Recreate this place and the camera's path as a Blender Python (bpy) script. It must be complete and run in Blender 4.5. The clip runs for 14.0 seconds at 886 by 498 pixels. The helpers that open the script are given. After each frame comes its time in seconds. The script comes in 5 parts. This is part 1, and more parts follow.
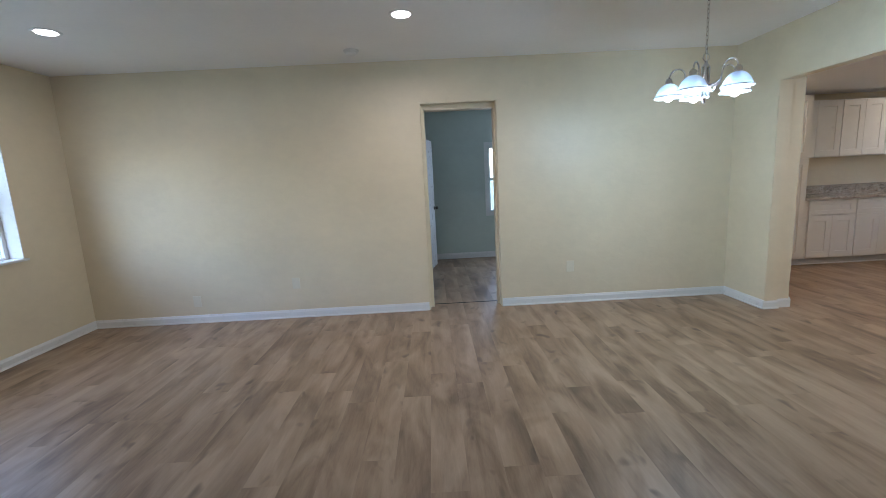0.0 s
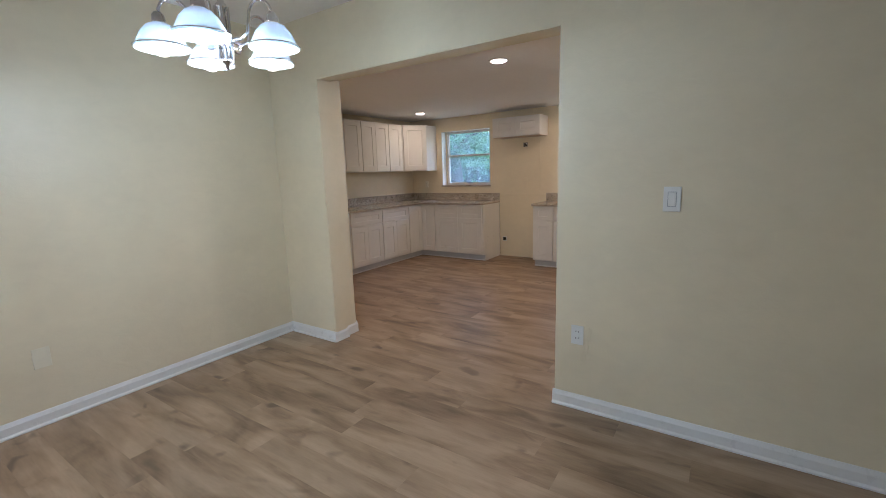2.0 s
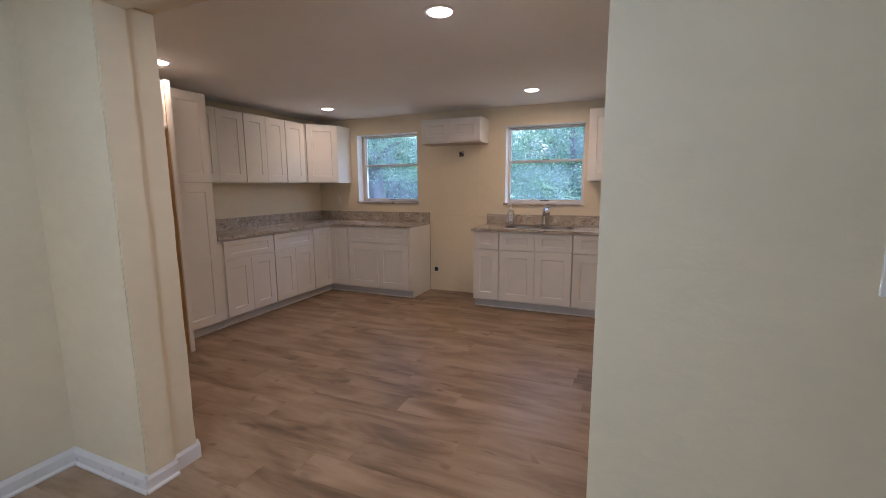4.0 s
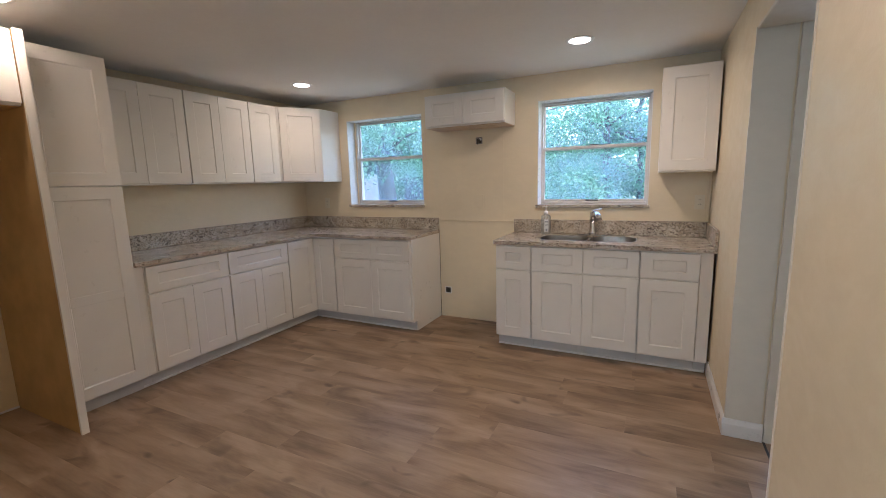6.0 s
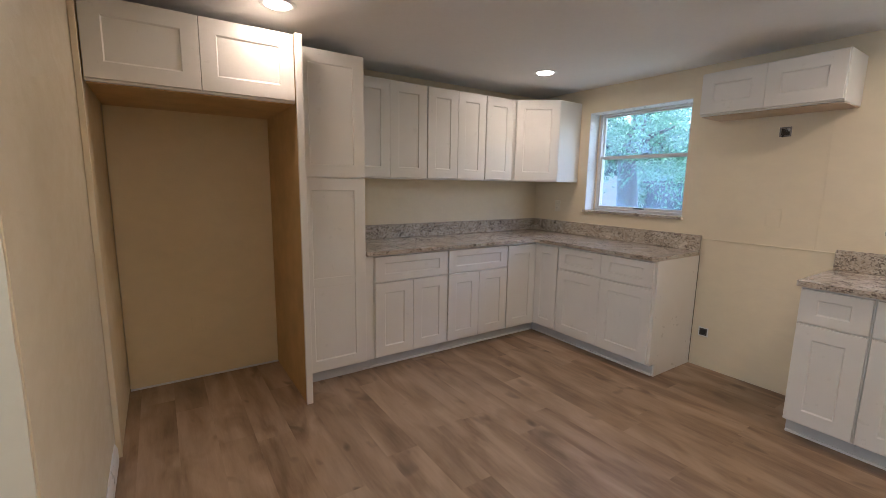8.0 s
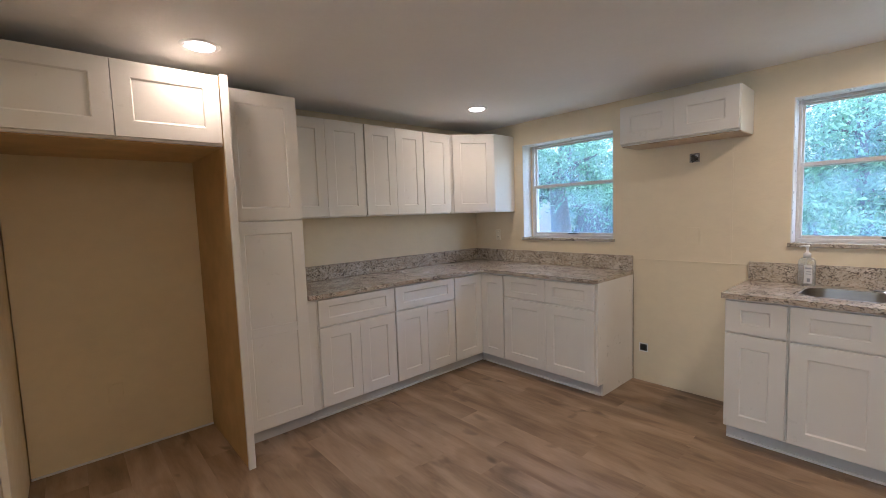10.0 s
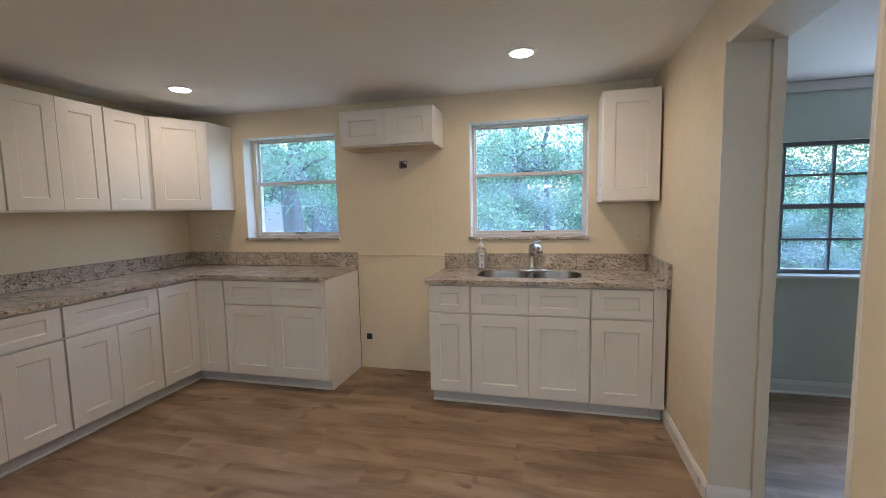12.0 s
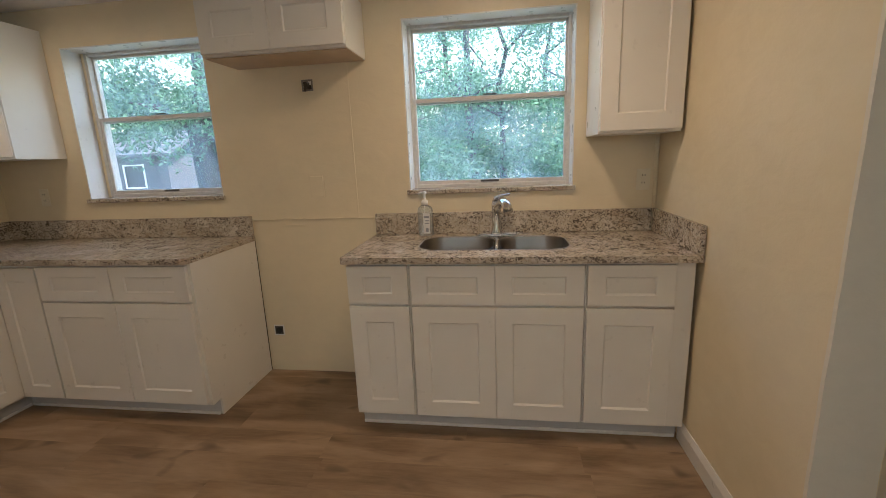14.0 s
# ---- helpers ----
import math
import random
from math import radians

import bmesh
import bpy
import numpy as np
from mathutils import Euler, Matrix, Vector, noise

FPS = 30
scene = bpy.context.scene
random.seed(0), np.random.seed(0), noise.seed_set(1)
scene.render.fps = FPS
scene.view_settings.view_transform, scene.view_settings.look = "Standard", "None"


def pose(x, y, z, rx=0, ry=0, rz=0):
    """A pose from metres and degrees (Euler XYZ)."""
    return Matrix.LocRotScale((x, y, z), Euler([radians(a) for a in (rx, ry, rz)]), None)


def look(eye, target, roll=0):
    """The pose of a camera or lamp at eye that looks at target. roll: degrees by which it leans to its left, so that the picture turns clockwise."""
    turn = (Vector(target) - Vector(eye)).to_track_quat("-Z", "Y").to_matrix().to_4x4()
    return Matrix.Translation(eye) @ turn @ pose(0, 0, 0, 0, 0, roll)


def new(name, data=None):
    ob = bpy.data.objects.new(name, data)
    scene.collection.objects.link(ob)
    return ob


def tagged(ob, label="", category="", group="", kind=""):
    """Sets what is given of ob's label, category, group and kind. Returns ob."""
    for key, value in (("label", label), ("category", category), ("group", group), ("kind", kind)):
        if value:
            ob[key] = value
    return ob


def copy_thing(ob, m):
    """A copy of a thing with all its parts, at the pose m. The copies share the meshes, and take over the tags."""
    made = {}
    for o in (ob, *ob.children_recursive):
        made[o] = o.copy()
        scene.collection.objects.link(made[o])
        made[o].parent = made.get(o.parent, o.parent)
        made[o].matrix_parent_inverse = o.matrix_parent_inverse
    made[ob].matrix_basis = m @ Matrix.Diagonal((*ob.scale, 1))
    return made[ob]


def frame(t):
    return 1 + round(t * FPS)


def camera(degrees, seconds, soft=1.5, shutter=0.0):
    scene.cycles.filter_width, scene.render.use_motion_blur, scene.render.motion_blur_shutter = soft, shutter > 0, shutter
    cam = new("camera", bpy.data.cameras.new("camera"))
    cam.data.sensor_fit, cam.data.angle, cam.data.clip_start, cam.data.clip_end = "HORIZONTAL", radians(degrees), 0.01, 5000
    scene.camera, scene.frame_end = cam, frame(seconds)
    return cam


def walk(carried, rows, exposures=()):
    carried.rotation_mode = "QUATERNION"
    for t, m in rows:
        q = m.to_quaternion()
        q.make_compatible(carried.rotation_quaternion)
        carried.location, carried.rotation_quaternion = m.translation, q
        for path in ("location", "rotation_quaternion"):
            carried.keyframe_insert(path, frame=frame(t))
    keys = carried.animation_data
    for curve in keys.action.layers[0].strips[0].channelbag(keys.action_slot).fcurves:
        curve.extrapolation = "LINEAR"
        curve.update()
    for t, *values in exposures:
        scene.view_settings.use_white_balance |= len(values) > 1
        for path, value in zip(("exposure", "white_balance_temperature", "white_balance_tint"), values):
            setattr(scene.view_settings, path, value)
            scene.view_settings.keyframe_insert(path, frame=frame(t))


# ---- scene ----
cam = camera(92.3, 14.0, soft=0.6)
PATH = [
    (0, (-0.056, 0.188, 1.424), (-0.021, 2.162, 1.099), -2.9),
    (0.4, (-0.019, 0.538, 1.403), (0.485, 2.445, 1.074), -1.8),
    (0.5, (0.008, 0.606, 1.403), (0.642, 2.473, 1.065), -2.0),
    (1, (0.201, 0.886, 1.382), (1.395, 2.449, 1.022), -2.0),
    (1.5, (0.482, 1.146, 1.407), (1.919, 2.488, 1.041), -2.8),
    (2, (0.769, 1.431, 1.409), (2.405, 2.527, 1.057), -1.8),
    (2.5, (1.065, 1.596, 1.403), (2.894, 2.335, 1.074), -1.7),
    (3, (1.393, 1.735, 1.429), (3.234, 2.45, 1.113), -2.9),
    (3.5, (1.701, 1.987, 1.403), (3.539, 2.716, 1.107), 0.1),
    (4, (2.028, 2.174, 1.414), (3.846, 2.953, 1.118), -0.4),
    (4.2, (2.19, 2.209, 1.395), (3.978, 3.058, 1.101), -0.5),
    (6.3, (3.371, 2.679, 1.425), (5.135, 3.566, 1.106), -1.9),
    (6.5, (3.43, 2.732, 1.421), (5.144, 3.71, 1.092), -1.5),
    (7, (3.575, 2.879, 1.423), (5.113, 4.108, 1.073), 1.6),
    (7.5, (3.658, 2.949, 1.433), (4.904, 4.474, 1.08), 1.1),
    (7.7, (3.675, 2.953, 1.427), (4.78, 4.583, 1.084), 1.3),
    (9.8, (3.691, 2.994, 1.471), (4.905, 4.575, 1.305), -2.3),
    (10, (3.694, 2.998, 1.458), (5.017, 4.489, 1.293), -2.0),
    (10.5, (3.72, 2.971, 1.444), (5.288, 4.201, 1.28), -1.6),
    (11, (3.712, 2.967, 1.432), (5.469, 3.907, 1.265), -1.2),
    (11.5, (3.726, 2.936, 1.426), (5.61, 3.584, 1.254), -1.0),
    (12, (3.744, 2.925, 1.425), (5.675, 3.41, 1.237), -1.2),
    (12.5, (3.827, 2.944, 1.393), (5.764, 3.391, 1.175), -1.6),
    (13, (4.077, 2.922, 1.38), (5.997, 3.349, 1.019), -3.1),
    (13.5, (4.401, 2.943, 1.359), (6.316, 3.353, 0.956), -2.9),
    (14, (4.754, 3.02, 1.374), (6.688, 3.302, 0.95), -2.3),
]
EXPOSURES = [(0.0, 2.94, 5350, 23), (0.5, 2.82, 5500, 23), (1.0, 2.79, 5550, 26), (1.5, 2.84, 5600, 26), (2.0, 2.85, 5700, 28), (2.5, 2.77, 5750, 32), (3.5, 2.66, 5800, 36), (4.2, 2.72, 5700, 34),
             (6.3, 3.05, 5450, 26), (10.0, 3.13, 5400, 26), (11.0, 3.08, 5350, 25), (12.0, 2.96, 5500, 24), (12.5, 2.92, 5650, 24), (13.2, 2.89, 5850, 24), (13.6, 2.85, 6050, 24), (14.0, 2.67, 6250, 24)]
walk(cam, [(t, look(eye, target, roll)) for t, eye, target, roll in PATH], EXPOSURES)

# ---- light and sky ----
SUN_EL, SUN_ROT = radians(55), radians(183)
world = bpy.data.worlds.new("sky_world")
scene.world = world
world.use_nodes = True
wn = world.node_tree
wn.nodes.clear()
sky = wn.nodes.new("ShaderNodeTexSky")
sky.sky_type, sky.sun_disc = "NISHITA", False
sky.sun_elevation, sky.sun_rotation, sky.dust_density, sky.air_density = SUN_EL, SUN_ROT, 2.0, 1.6
back = wn.nodes.new("ShaderNodeBackground")
back.inputs["Strength"].default_value = 0.15
wout = wn.nodes.new("ShaderNodeOutputWorld")
wn.links.new(sky.outputs[0], back.inputs[0])
wn.links.new(back.outputs[0], wout.inputs[0])


def lamp(name, kind, m, power, colour, size=0.1, spread=180, angle=0.0):
    data = bpy.data.lights.new(name, kind)
    data.energy, data.color = power, colour
    if kind == "AREA":
        data.shape, data.size, data.spread = "DISK", size, radians(spread)
    elif kind == "POINT":
        data.shadow_soft_size = size
    elif kind == "SUN":
        data.angle = angle
    ob = new(name, data)
    ob.matrix_world = m
    return ob


def window_lamp(name, m, width, height, power, colour):
    ob = lamp(name, "AREA", m, power, colour)
    ob.data.shape, ob.data.size, ob.data.size_y = "RECTANGLE", width, height
    return ob


CAN_POWER, CAN_COLOUR = 1.36, (1.0, 0.755, 0.445)
LIVING_CAN_POWER, LIVING_CAN_COLOUR = 1.55, (1.0, 0.85, 0.64)
BULB_POWER, BULB_COLOUR = 1.16, (0.76, 1.0, 0.98)
sun_way = Vector((math.sin(SUN_ROT) * math.cos(SUN_EL), math.cos(SUN_ROT) * math.cos(SUN_EL), math.sin(SUN_EL)))
lamp("sun", "SUN", look(sun_way * 50, (0, 0, 0)), 2.4, (1.0, 0.985, 0.96), angle=radians(6))

# Daylight in the window openings of the living room and of the rooms beside it.
DAY = (0.84, 0.96, 1.0)
window_lamp("daylight_south_room", pose(7.40, 0.47, 1.37, 0, 90, 0), 0.80, 0.26, 2.0, DAY)
# Fill lamp added to brighten the ceiling, in the unseen stretch of window 4.
window_lamp("daylight_living_room", pose(-3.86, 1.85, 1.48, 0, -90, 0), 1.05, 2.0, 0.50, DAY)
window_lamp("daylight_north_room", pose(1.48, 7.76, 1.37, -90, 0, 0), 0.62, 1.0, 2.0, DAY)

# ---- materials ----


class Nodes:
    """A small builder for node materials."""

    def __init__(self, name):
        self.mat = bpy.data.materials.new(name)
        self.mat.use_nodes = True
        self.tree = self.mat.node_tree
        self.tree.nodes.clear()
        self.out = self.add("ShaderNodeOutputMaterial")

    def add(self, kind, **values):
        node = self.tree.nodes.new(kind)
        for key, value in values.items():
            node.inputs[key.replace("_", " ")].default_value = value
        return node

    def link(self, a, b):
        self.tree.links.new(a, b)
        return self

    def coords(self, scale=(1, 1, 1), shift=None):
        geo, mapping = self.add("ShaderNodeNewGeometry"), self.add("ShaderNodeMapping")
        mapping.inputs["Scale"].default_value = scale
        source = geo.outputs["Position"]
        if shift is not None:
            plus = self.add("ShaderNodeVectorMath")
            self.link(source, plus.inputs[0]).link(shift, plus.inputs[1])
            source = plus.outputs[0]
        self.link(source, mapping.inputs["Vector"])
        return mapping.outputs[0]

    def noise(self, vector, scale, detail=4.0, rough=0.55, distort=0.0):
        n = self.add("ShaderNodeTexNoise", Scale=scale, Detail=detail, Roughness=rough, Distortion=distort)
        self.link(vector, n.inputs["Vector"])
        return n.outputs["Fac"]

    def ramp(self, fac, stops):
        r = self.add("ShaderNodeValToRGB")
        while len(r.color_ramp.elements) < len(stops):
            r.color_ramp.elements.new(0.5)
        for e, (at, colour) in zip(r.color_ramp.elements, stops):
            e.position = at
            e.color = (*colour, 1) if len(colour) == 3 else colour
        self.link(fac, r.inputs[0])
        return r.outputs[0]

    def mix(self, fac, a, b, mode="MIX"):
        m = self.add("ShaderNodeMix")
        m.data_type, m.blend_type = "RGBA", mode
        for value, socket in ((fac, m.inputs[0]), (a, m.inputs[6]), (b, m.inputs[7])):
            if isinstance(value, (int, float)):
                socket.default_value = value
            elif isinstance(value, tuple):
                socket.default_value = (*value, 1)
            else:
                self.link(value, socket)
        return m.outputs[2]

    def maths(self, op, a, b):
        m = self.add("ShaderNodeMath")
        m.operation = op
        for value, socket in ((a, m.inputs[0]), (b, m.inputs[1])):
            if isinstance(value, (int, float)):
                socket.default_value = value
            else:
                self.link(value, socket)
        return m.outputs[0]

    def bump(self, height, strength, distance):
        b = self.add("ShaderNodeBump", Strength=strength, Distance=distance)
        self.link(height, b.inputs["Height"])
        return b.outputs[0]

    def finish(self, colour, rough=0.5, metal=0.0, normal=None, spec=0.5):
        p = self.add("ShaderNodeBsdfPrincipled", Metallic=metal)
        p.inputs["Specular IOR Level"].default_value = spec
        for value, socket in ((colour, p.inputs["Base Color"]), (rough, p.inputs["Roughness"])):
            if isinstance(value, tuple):
                socket.default_value = (*value, 1)
            elif isinstance(value, (int, float)):
                socket.default_value = value
            else:
                self.link(value, socket)
        if normal is not None:
            self.link(normal, p.inputs["Normal"])
        self.link(p.outputs[0], self.out.inputs[0])
        return self.mat


def paint(name, colour, rough=0.5, patch=0.06, relief=0.25, scale=9.0):
    """Rolled wall paint over an uneven skim coat."""
    n = Nodes(name)
    v = n.coords()
    broad, fine = n.noise(v, 1.3, 3), n.noise(v, 140, 2)
    trowel = n.noise(n.coords((1, 1, 1.6)), scale, 4, 0.6, 0.4)
    dark = tuple(c * (1 - 2 * patch) for c in colour)
    tone = n.ramp(broad, [(0.3, dark), (0.7, colour)])
    tone = n.mix(0.25, tone, n.ramp(trowel, [(0.35, dark), (0.65, colour)]))
    height = n.maths("ADD", n.maths("MULTIPLY", trowel, 1.0), n.maths("MULTIPLY", fine, 0.12))
    gloss = n.ramp(trowel, [(0.3, (rough + 0.1,) * 3), (0.7, (rough - 0.08,) * 3)])
    return n.finish(tone, gloss, 0, n.bump(height, relief, 0.006))


def cabinet_paint(name, colour, rough=0.32):
    n = Nodes(name)
    v = n.coords()
    tone = n.ramp(n.noise(v, 2.5, 3), [(0.3, tuple(c * 0.94 for c in colour)), (0.7, colour)])
    return n.finish(tone, n.ramp(n.noise(v, 18, 3), [(0.3, (rough - 0.05,) * 3), (0.7, (rough + 0.09,) * 3)]), 0, n.bump(n.noise(v, 220, 2), 0.06, 0.001))


def plank_wood(name, island):
    """Grey-brown vinyl planks, grain along y; each plank has its own shift and tone."""
    n = Nodes(name)
    if island:
        rnd = n.add("ShaderNodeNewGeometry").outputs["Random Per Island"]
    else:
        rnd = n.add("ShaderNodeObjectInfo").outputs["Random"]
    shift = n.add("ShaderNodeCombineXYZ")
    n.link(n.maths("MULTIPLY", rnd, 37.0), shift.inputs[0]).link(n.maths("MULTIPLY", rnd, 91.0), shift.inputs[1])
    n.link(n.maths("MULTIPLY", rnd, 53.0), shift.inputs[2])
    s = shift.outputs[0]
    long_v = n.coords((1, 0.11, 1), s)
    band = n.noise(n.coords((1, 0.07, 1), s), 11.0, 3, 0.5, 0.3)
    blotch = n.noise(n.coords((1, 0.30, 1), s), 5.2, 3, 0.5, 0.8)
    grain = n.noise(long_v, 42, 6, 0.65, 0.8)
    fine = n.noise(long_v, 170, 3, 0.6)
    knot = n.noise(n.coords((1, 0.6, 1), s), 8.5, 1, 0.4, 0.5)
    light, mid, dark = (0.446, 0.325, 0.220), (0.295, 0.201, 0.124), (0.110, 0.069, 0.040)
    tone = n.ramp(blotch, [(0.30, dark), (0.46, mid), (0.61, light)])
    tone = n.mix(0.26, tone, n.ramp(band, [(0.36, dark), (0.50, mid), (0.62, light)]))
    tone = n.mix(0.16, tone, n.ramp(grain, [(0.34, dark), (0.50, mid), (0.66, light)]))
    tone = n.mix(0.06, tone, n.ramp(fine, [(0.35, dark), (0.65, light)]))
    tone = n.mix(n.ramp(knot, [(0.67, (0, 0, 0)), (0.80, (0.7, 0.7, 0.7))]), tone, (0.075, 0.050, 0.037))
    own = n.ramp(n.maths("FRACT", n.maths("MULTIPLY", rnd, 7.31), 0.0), [(0.0, (0.93, 0.92, 0.91)), (1.0, (1.05, 1.05, 1.05))])
    tone = n.mix(1.0, tone, own, "MULTIPLY")
    smear = n.noise(n.coords(), 2.2, 3)
    gloss = n.ramp(n.maths("ADD", n.maths("MULTIPLY", smear, 0.6), n.maths("MULTIPLY", grain, 0.4)), [(0.3, (0.30,) * 3), (0.7, (0.46,) * 3)])
    return n.finish(tone, gloss, 0, n.bump(n.maths("ADD", grain, n.maths("MULTIPLY", fine, 0.5)), 0.16, 0.002), 0.45)


def granite(name):
    """Tan stone with drifting pale clouds, rust patches and clustered dark specks."""
    n = Nodes(name)
    v = n.coords()
    flow = n.coords((0.7, 0.7, 1.1))
    cloud = n.noise(v, 9, 4, 0.6, 0.8)
    cell = n.add("ShaderNodeTexVoronoi", Scale=85.0)
    n.link(v, cell.inputs["Vector"])
    speck = n.noise(flow, 78, 3, 0.6, 1.2)
    cluster = n.noise(flow, 17, 3, 0.55, 0.5)
    fleck = n.noise(v, 120, 2, 0.5, 1.0)
    base = n.ramp(cloud, [(0.30, (0.38, 0.315, 0.24)), (0.52, (0.53, 0.465, 0.375)), (0.72, (0.69, 0.64, 0.56))])
    base = n.mix(0.30, base, n.ramp(cell.outputs["Color"], [(0.2, (0.38, 0.31, 0.23)), (0.8, (0.76, 0.71, 0.63))]))
    rust = n.ramp(n.noise(flow, 30, 3, 0.6, 0.8), [(0.58, (0, 0, 0)), (0.68, (0.38,) * 3)])
    base = n.mix(rust, base, (0.30, 0.19, 0.105))
    mask = n.maths("ADD", n.maths("MULTIPLY", speck, 0.72), n.maths("MULTIPLY", cluster, 0.28))
    base = n.mix(n.ramp(mask, [(0.525, (0, 0, 0)), (0.575, (0.85,) * 3)]), base, (0.070, 0.052, 0.042))
    base = n.mix(n.ramp(fleck, [(0.60, (0, 0, 0)), (0.67, (0.85,) * 3)]), base, (0.05, 0.042, 0.038))
    return n.finish(base, 0.16, 0, n.bump(fleck, 0.03, 0.001))


def metal(name, colour, rough, scratch=0.0):
    n = Nodes(name)
    v = n.coords((1, 18, 1)) if scratch else n.coords()
    g = n.noise(v, 60, 3)
    return n.finish(n.ramp(g, [(0.2, tuple(c * 0.88 for c in colour)), (0.8, colour)]), n.ramp(g, [(0.2, (max(rough - 0.04, 0.02),) * 3), (0.8, (rough + 0.06,) * 3)]), 1.0)


def plain(name, colour, rough=0.5, vary=0.1, scale=20.0, spec=0.5):
    n = Nodes(name)
    g = n.noise(n.coords(), scale, 3)
    return n.finish(n.ramp(g, [(0.3, tuple(c * (1 - vary) for c in colour)), (0.7, colour)]), rough, 0, n.bump(g, 0.05, 0.001), spec)


def glow(name, colour, strength):
    n = Nodes(name)
    e = n.add("ShaderNodeEmission", Strength=strength)
    e.inputs["Color"].default_value = (*colour, 1)
    n.link(e.outputs[0], n.out.inputs[0])
    return n.mat


def opal(name, colour, strength):
    """Milky glass lit from within."""
    n = Nodes(name)
    body, soft, light = n.add("ShaderNodeBsdfPrincipled", Roughness=0.25), n.add("ShaderNodeBsdfTranslucent"), n.add("ShaderNodeEmission", Strength=strength)
    for node, key in ((body, "Base Color"), (soft, "Color"), (light, "Color")):
        node.inputs[key].default_value = (*colour, 1)
    a, b = n.add("ShaderNodeMixShader", Fac=0.35), n.add("ShaderNodeAddShader")
    n.link(body.outputs[0], a.inputs[1]).link(soft.outputs[0], a.inputs[2])
    n.link(a.outputs[0], b.inputs[0]).link(light.outputs[0], b.inputs[1]).link(b.outputs[0], n.out.inputs[0])
    return n.mat


def pane_glass(name, haze=0.115):
    n = Nodes(name)
    clear, gloss, dust_haze = n.add("ShaderNodeBsdfTransparent"), n.add("ShaderNodeBsdfGlossy", Roughness=0.02), n.add("ShaderNodeBsdfTranslucent")
    clear.inputs["Color"].default_value = (0.93, 0.97, 0.96, 1)
    # Dirt film on the pane; its blue tint paints in cool daylight haze.
    dust_haze.inputs["Color"].default_value = (0.60, 0.80, 0.96, 1)
    weight, a, b = n.add("ShaderNodeLayerWeight", Blend=0.5), n.add("ShaderNodeMixShader"), n.add("ShaderNodeMixShader")
    shine = n.maths("ADD", n.maths("MULTIPLY", n.maths("POWER", weight.outputs["Facing"], 5.0), 0.9), 0.012)
    grime = n.ramp(n.noise(n.coords(), 5, 4), [(0.35, (haze * 0.4,) * 3), (0.75, (haze * 1.8,) * 3)])
    n.link(grime, a.inputs[0]).link(clear.outputs[0], a.inputs[1]).link(dust_haze.outputs[0], a.inputs[2])
    n.link(shine, b.inputs[0]).link(a.outputs[0], b.inputs[1]).link(gloss.outputs[0], b.inputs[2])
    n.link(b.outputs[0], n.out.inputs[0])
    return n.mat


def clear_plastic(name, colour):
    n = Nodes(name)
    p = n.add("ShaderNodeBsdfPrincipled", Roughness=0.08, IOR=1.4)
    p.inputs["Base Color"].default_value = (*colour, 1)
    p.inputs["Transmission Weight"].default_value = 0.75
    n.link(p.outputs[0], n.out.inputs[0])
    return n.mat


def leaf_material(name, a, b):
    n = Nodes(name)
    rnd = n.add("ShaderNodeNewGeometry").outputs["Random Per Island"]
    tone = n.mix(0.35, n.ramp(rnd, [(0.0, a), (1.0, b)]), n.ramp(n.noise(n.coords(), 0.8, 3), [(0.35, a), (0.65, b)]))
    d, tr, mx = n.add("ShaderNodeBsdfPrincipled", Roughness=0.75), n.add("ShaderNodeBsdfTranslucent"), n.add("ShaderNodeMixShader", Fac=0.5)
    n.link(tone, d.inputs["Base Color"]).link(tone, tr.inputs["Color"])
    n.link(d.outputs[0], mx.inputs[1]).link(tr.outputs[0], mx.inputs[2]).link(mx.outputs[0], n.out.inputs[0])
    return n.mat


CREAM = paint("cream_wall_paint", (0.81, 0.715, 0.525), 0.42, 0.06, 0.36)
TAN = paint("tan_recess_paint", (0.80, 0.67, 0.42), 0.5)
GREY = paint("pale_grey_wall_paint", (0.63, 0.70, 0.64), 0.5)
CEIL = paint("white_ceiling_paint", (0.90, 0.885, 0.86), 0.75, 0.03, 0.2, 30)
TRIM = cabinet_paint("white_trim_paint", (0.80, 0.80, 0.79), 0.3)
JAMB = paint("cream_jamb_paint", (0.80, 0.76, 0.66), 0.4, 0.06, 0.4, 14)
WHITE = cabinet_paint("white_cabinet_lacquer", (0.82, 0.80, 0.75))
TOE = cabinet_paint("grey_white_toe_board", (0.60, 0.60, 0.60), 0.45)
PLY = plain("raw_birch_panel", (0.64, 0.43, 0.19), 0.55, 0.2, 6)
PLANK, PLANK_FAR = plank_wood("vinyl_plank", False), plank_wood("vinyl_plank_joined", True)
STONE = granite("speckled_granite")
CHROME = metal("chrome", (0.80, 0.81, 0.83), 0.07)
NICKEL = metal("brushed_nickel", (0.80, 0.80, 0.81), 0.13)
STEEL = metal("brushed_steel", (0.30, 0.285, 0.265), 0.36, 1.0)
ALU = plain("weathered_window_aluminium", (0.72, 0.715, 0.70), 0.4, 0.13, 45)
DARK_ALU = plain("grey_grid_aluminium", (0.20, 0.21, 0.225), 0.45, 0.2, 30)
GLASS = pane_glass("window_glass")
PLATE = plain("white_plastic_plate", (0.80, 0.80, 0.78), 0.35, 0.05)
CREAM_PLATE = plain("painted_over_plate", (0.80, 0.745, 0.60), 0.42, 0.05)
DARK = plain("black_plastic", (0.02, 0.02, 0.02), 0.5, 0.3)
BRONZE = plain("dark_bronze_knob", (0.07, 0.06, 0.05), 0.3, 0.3)
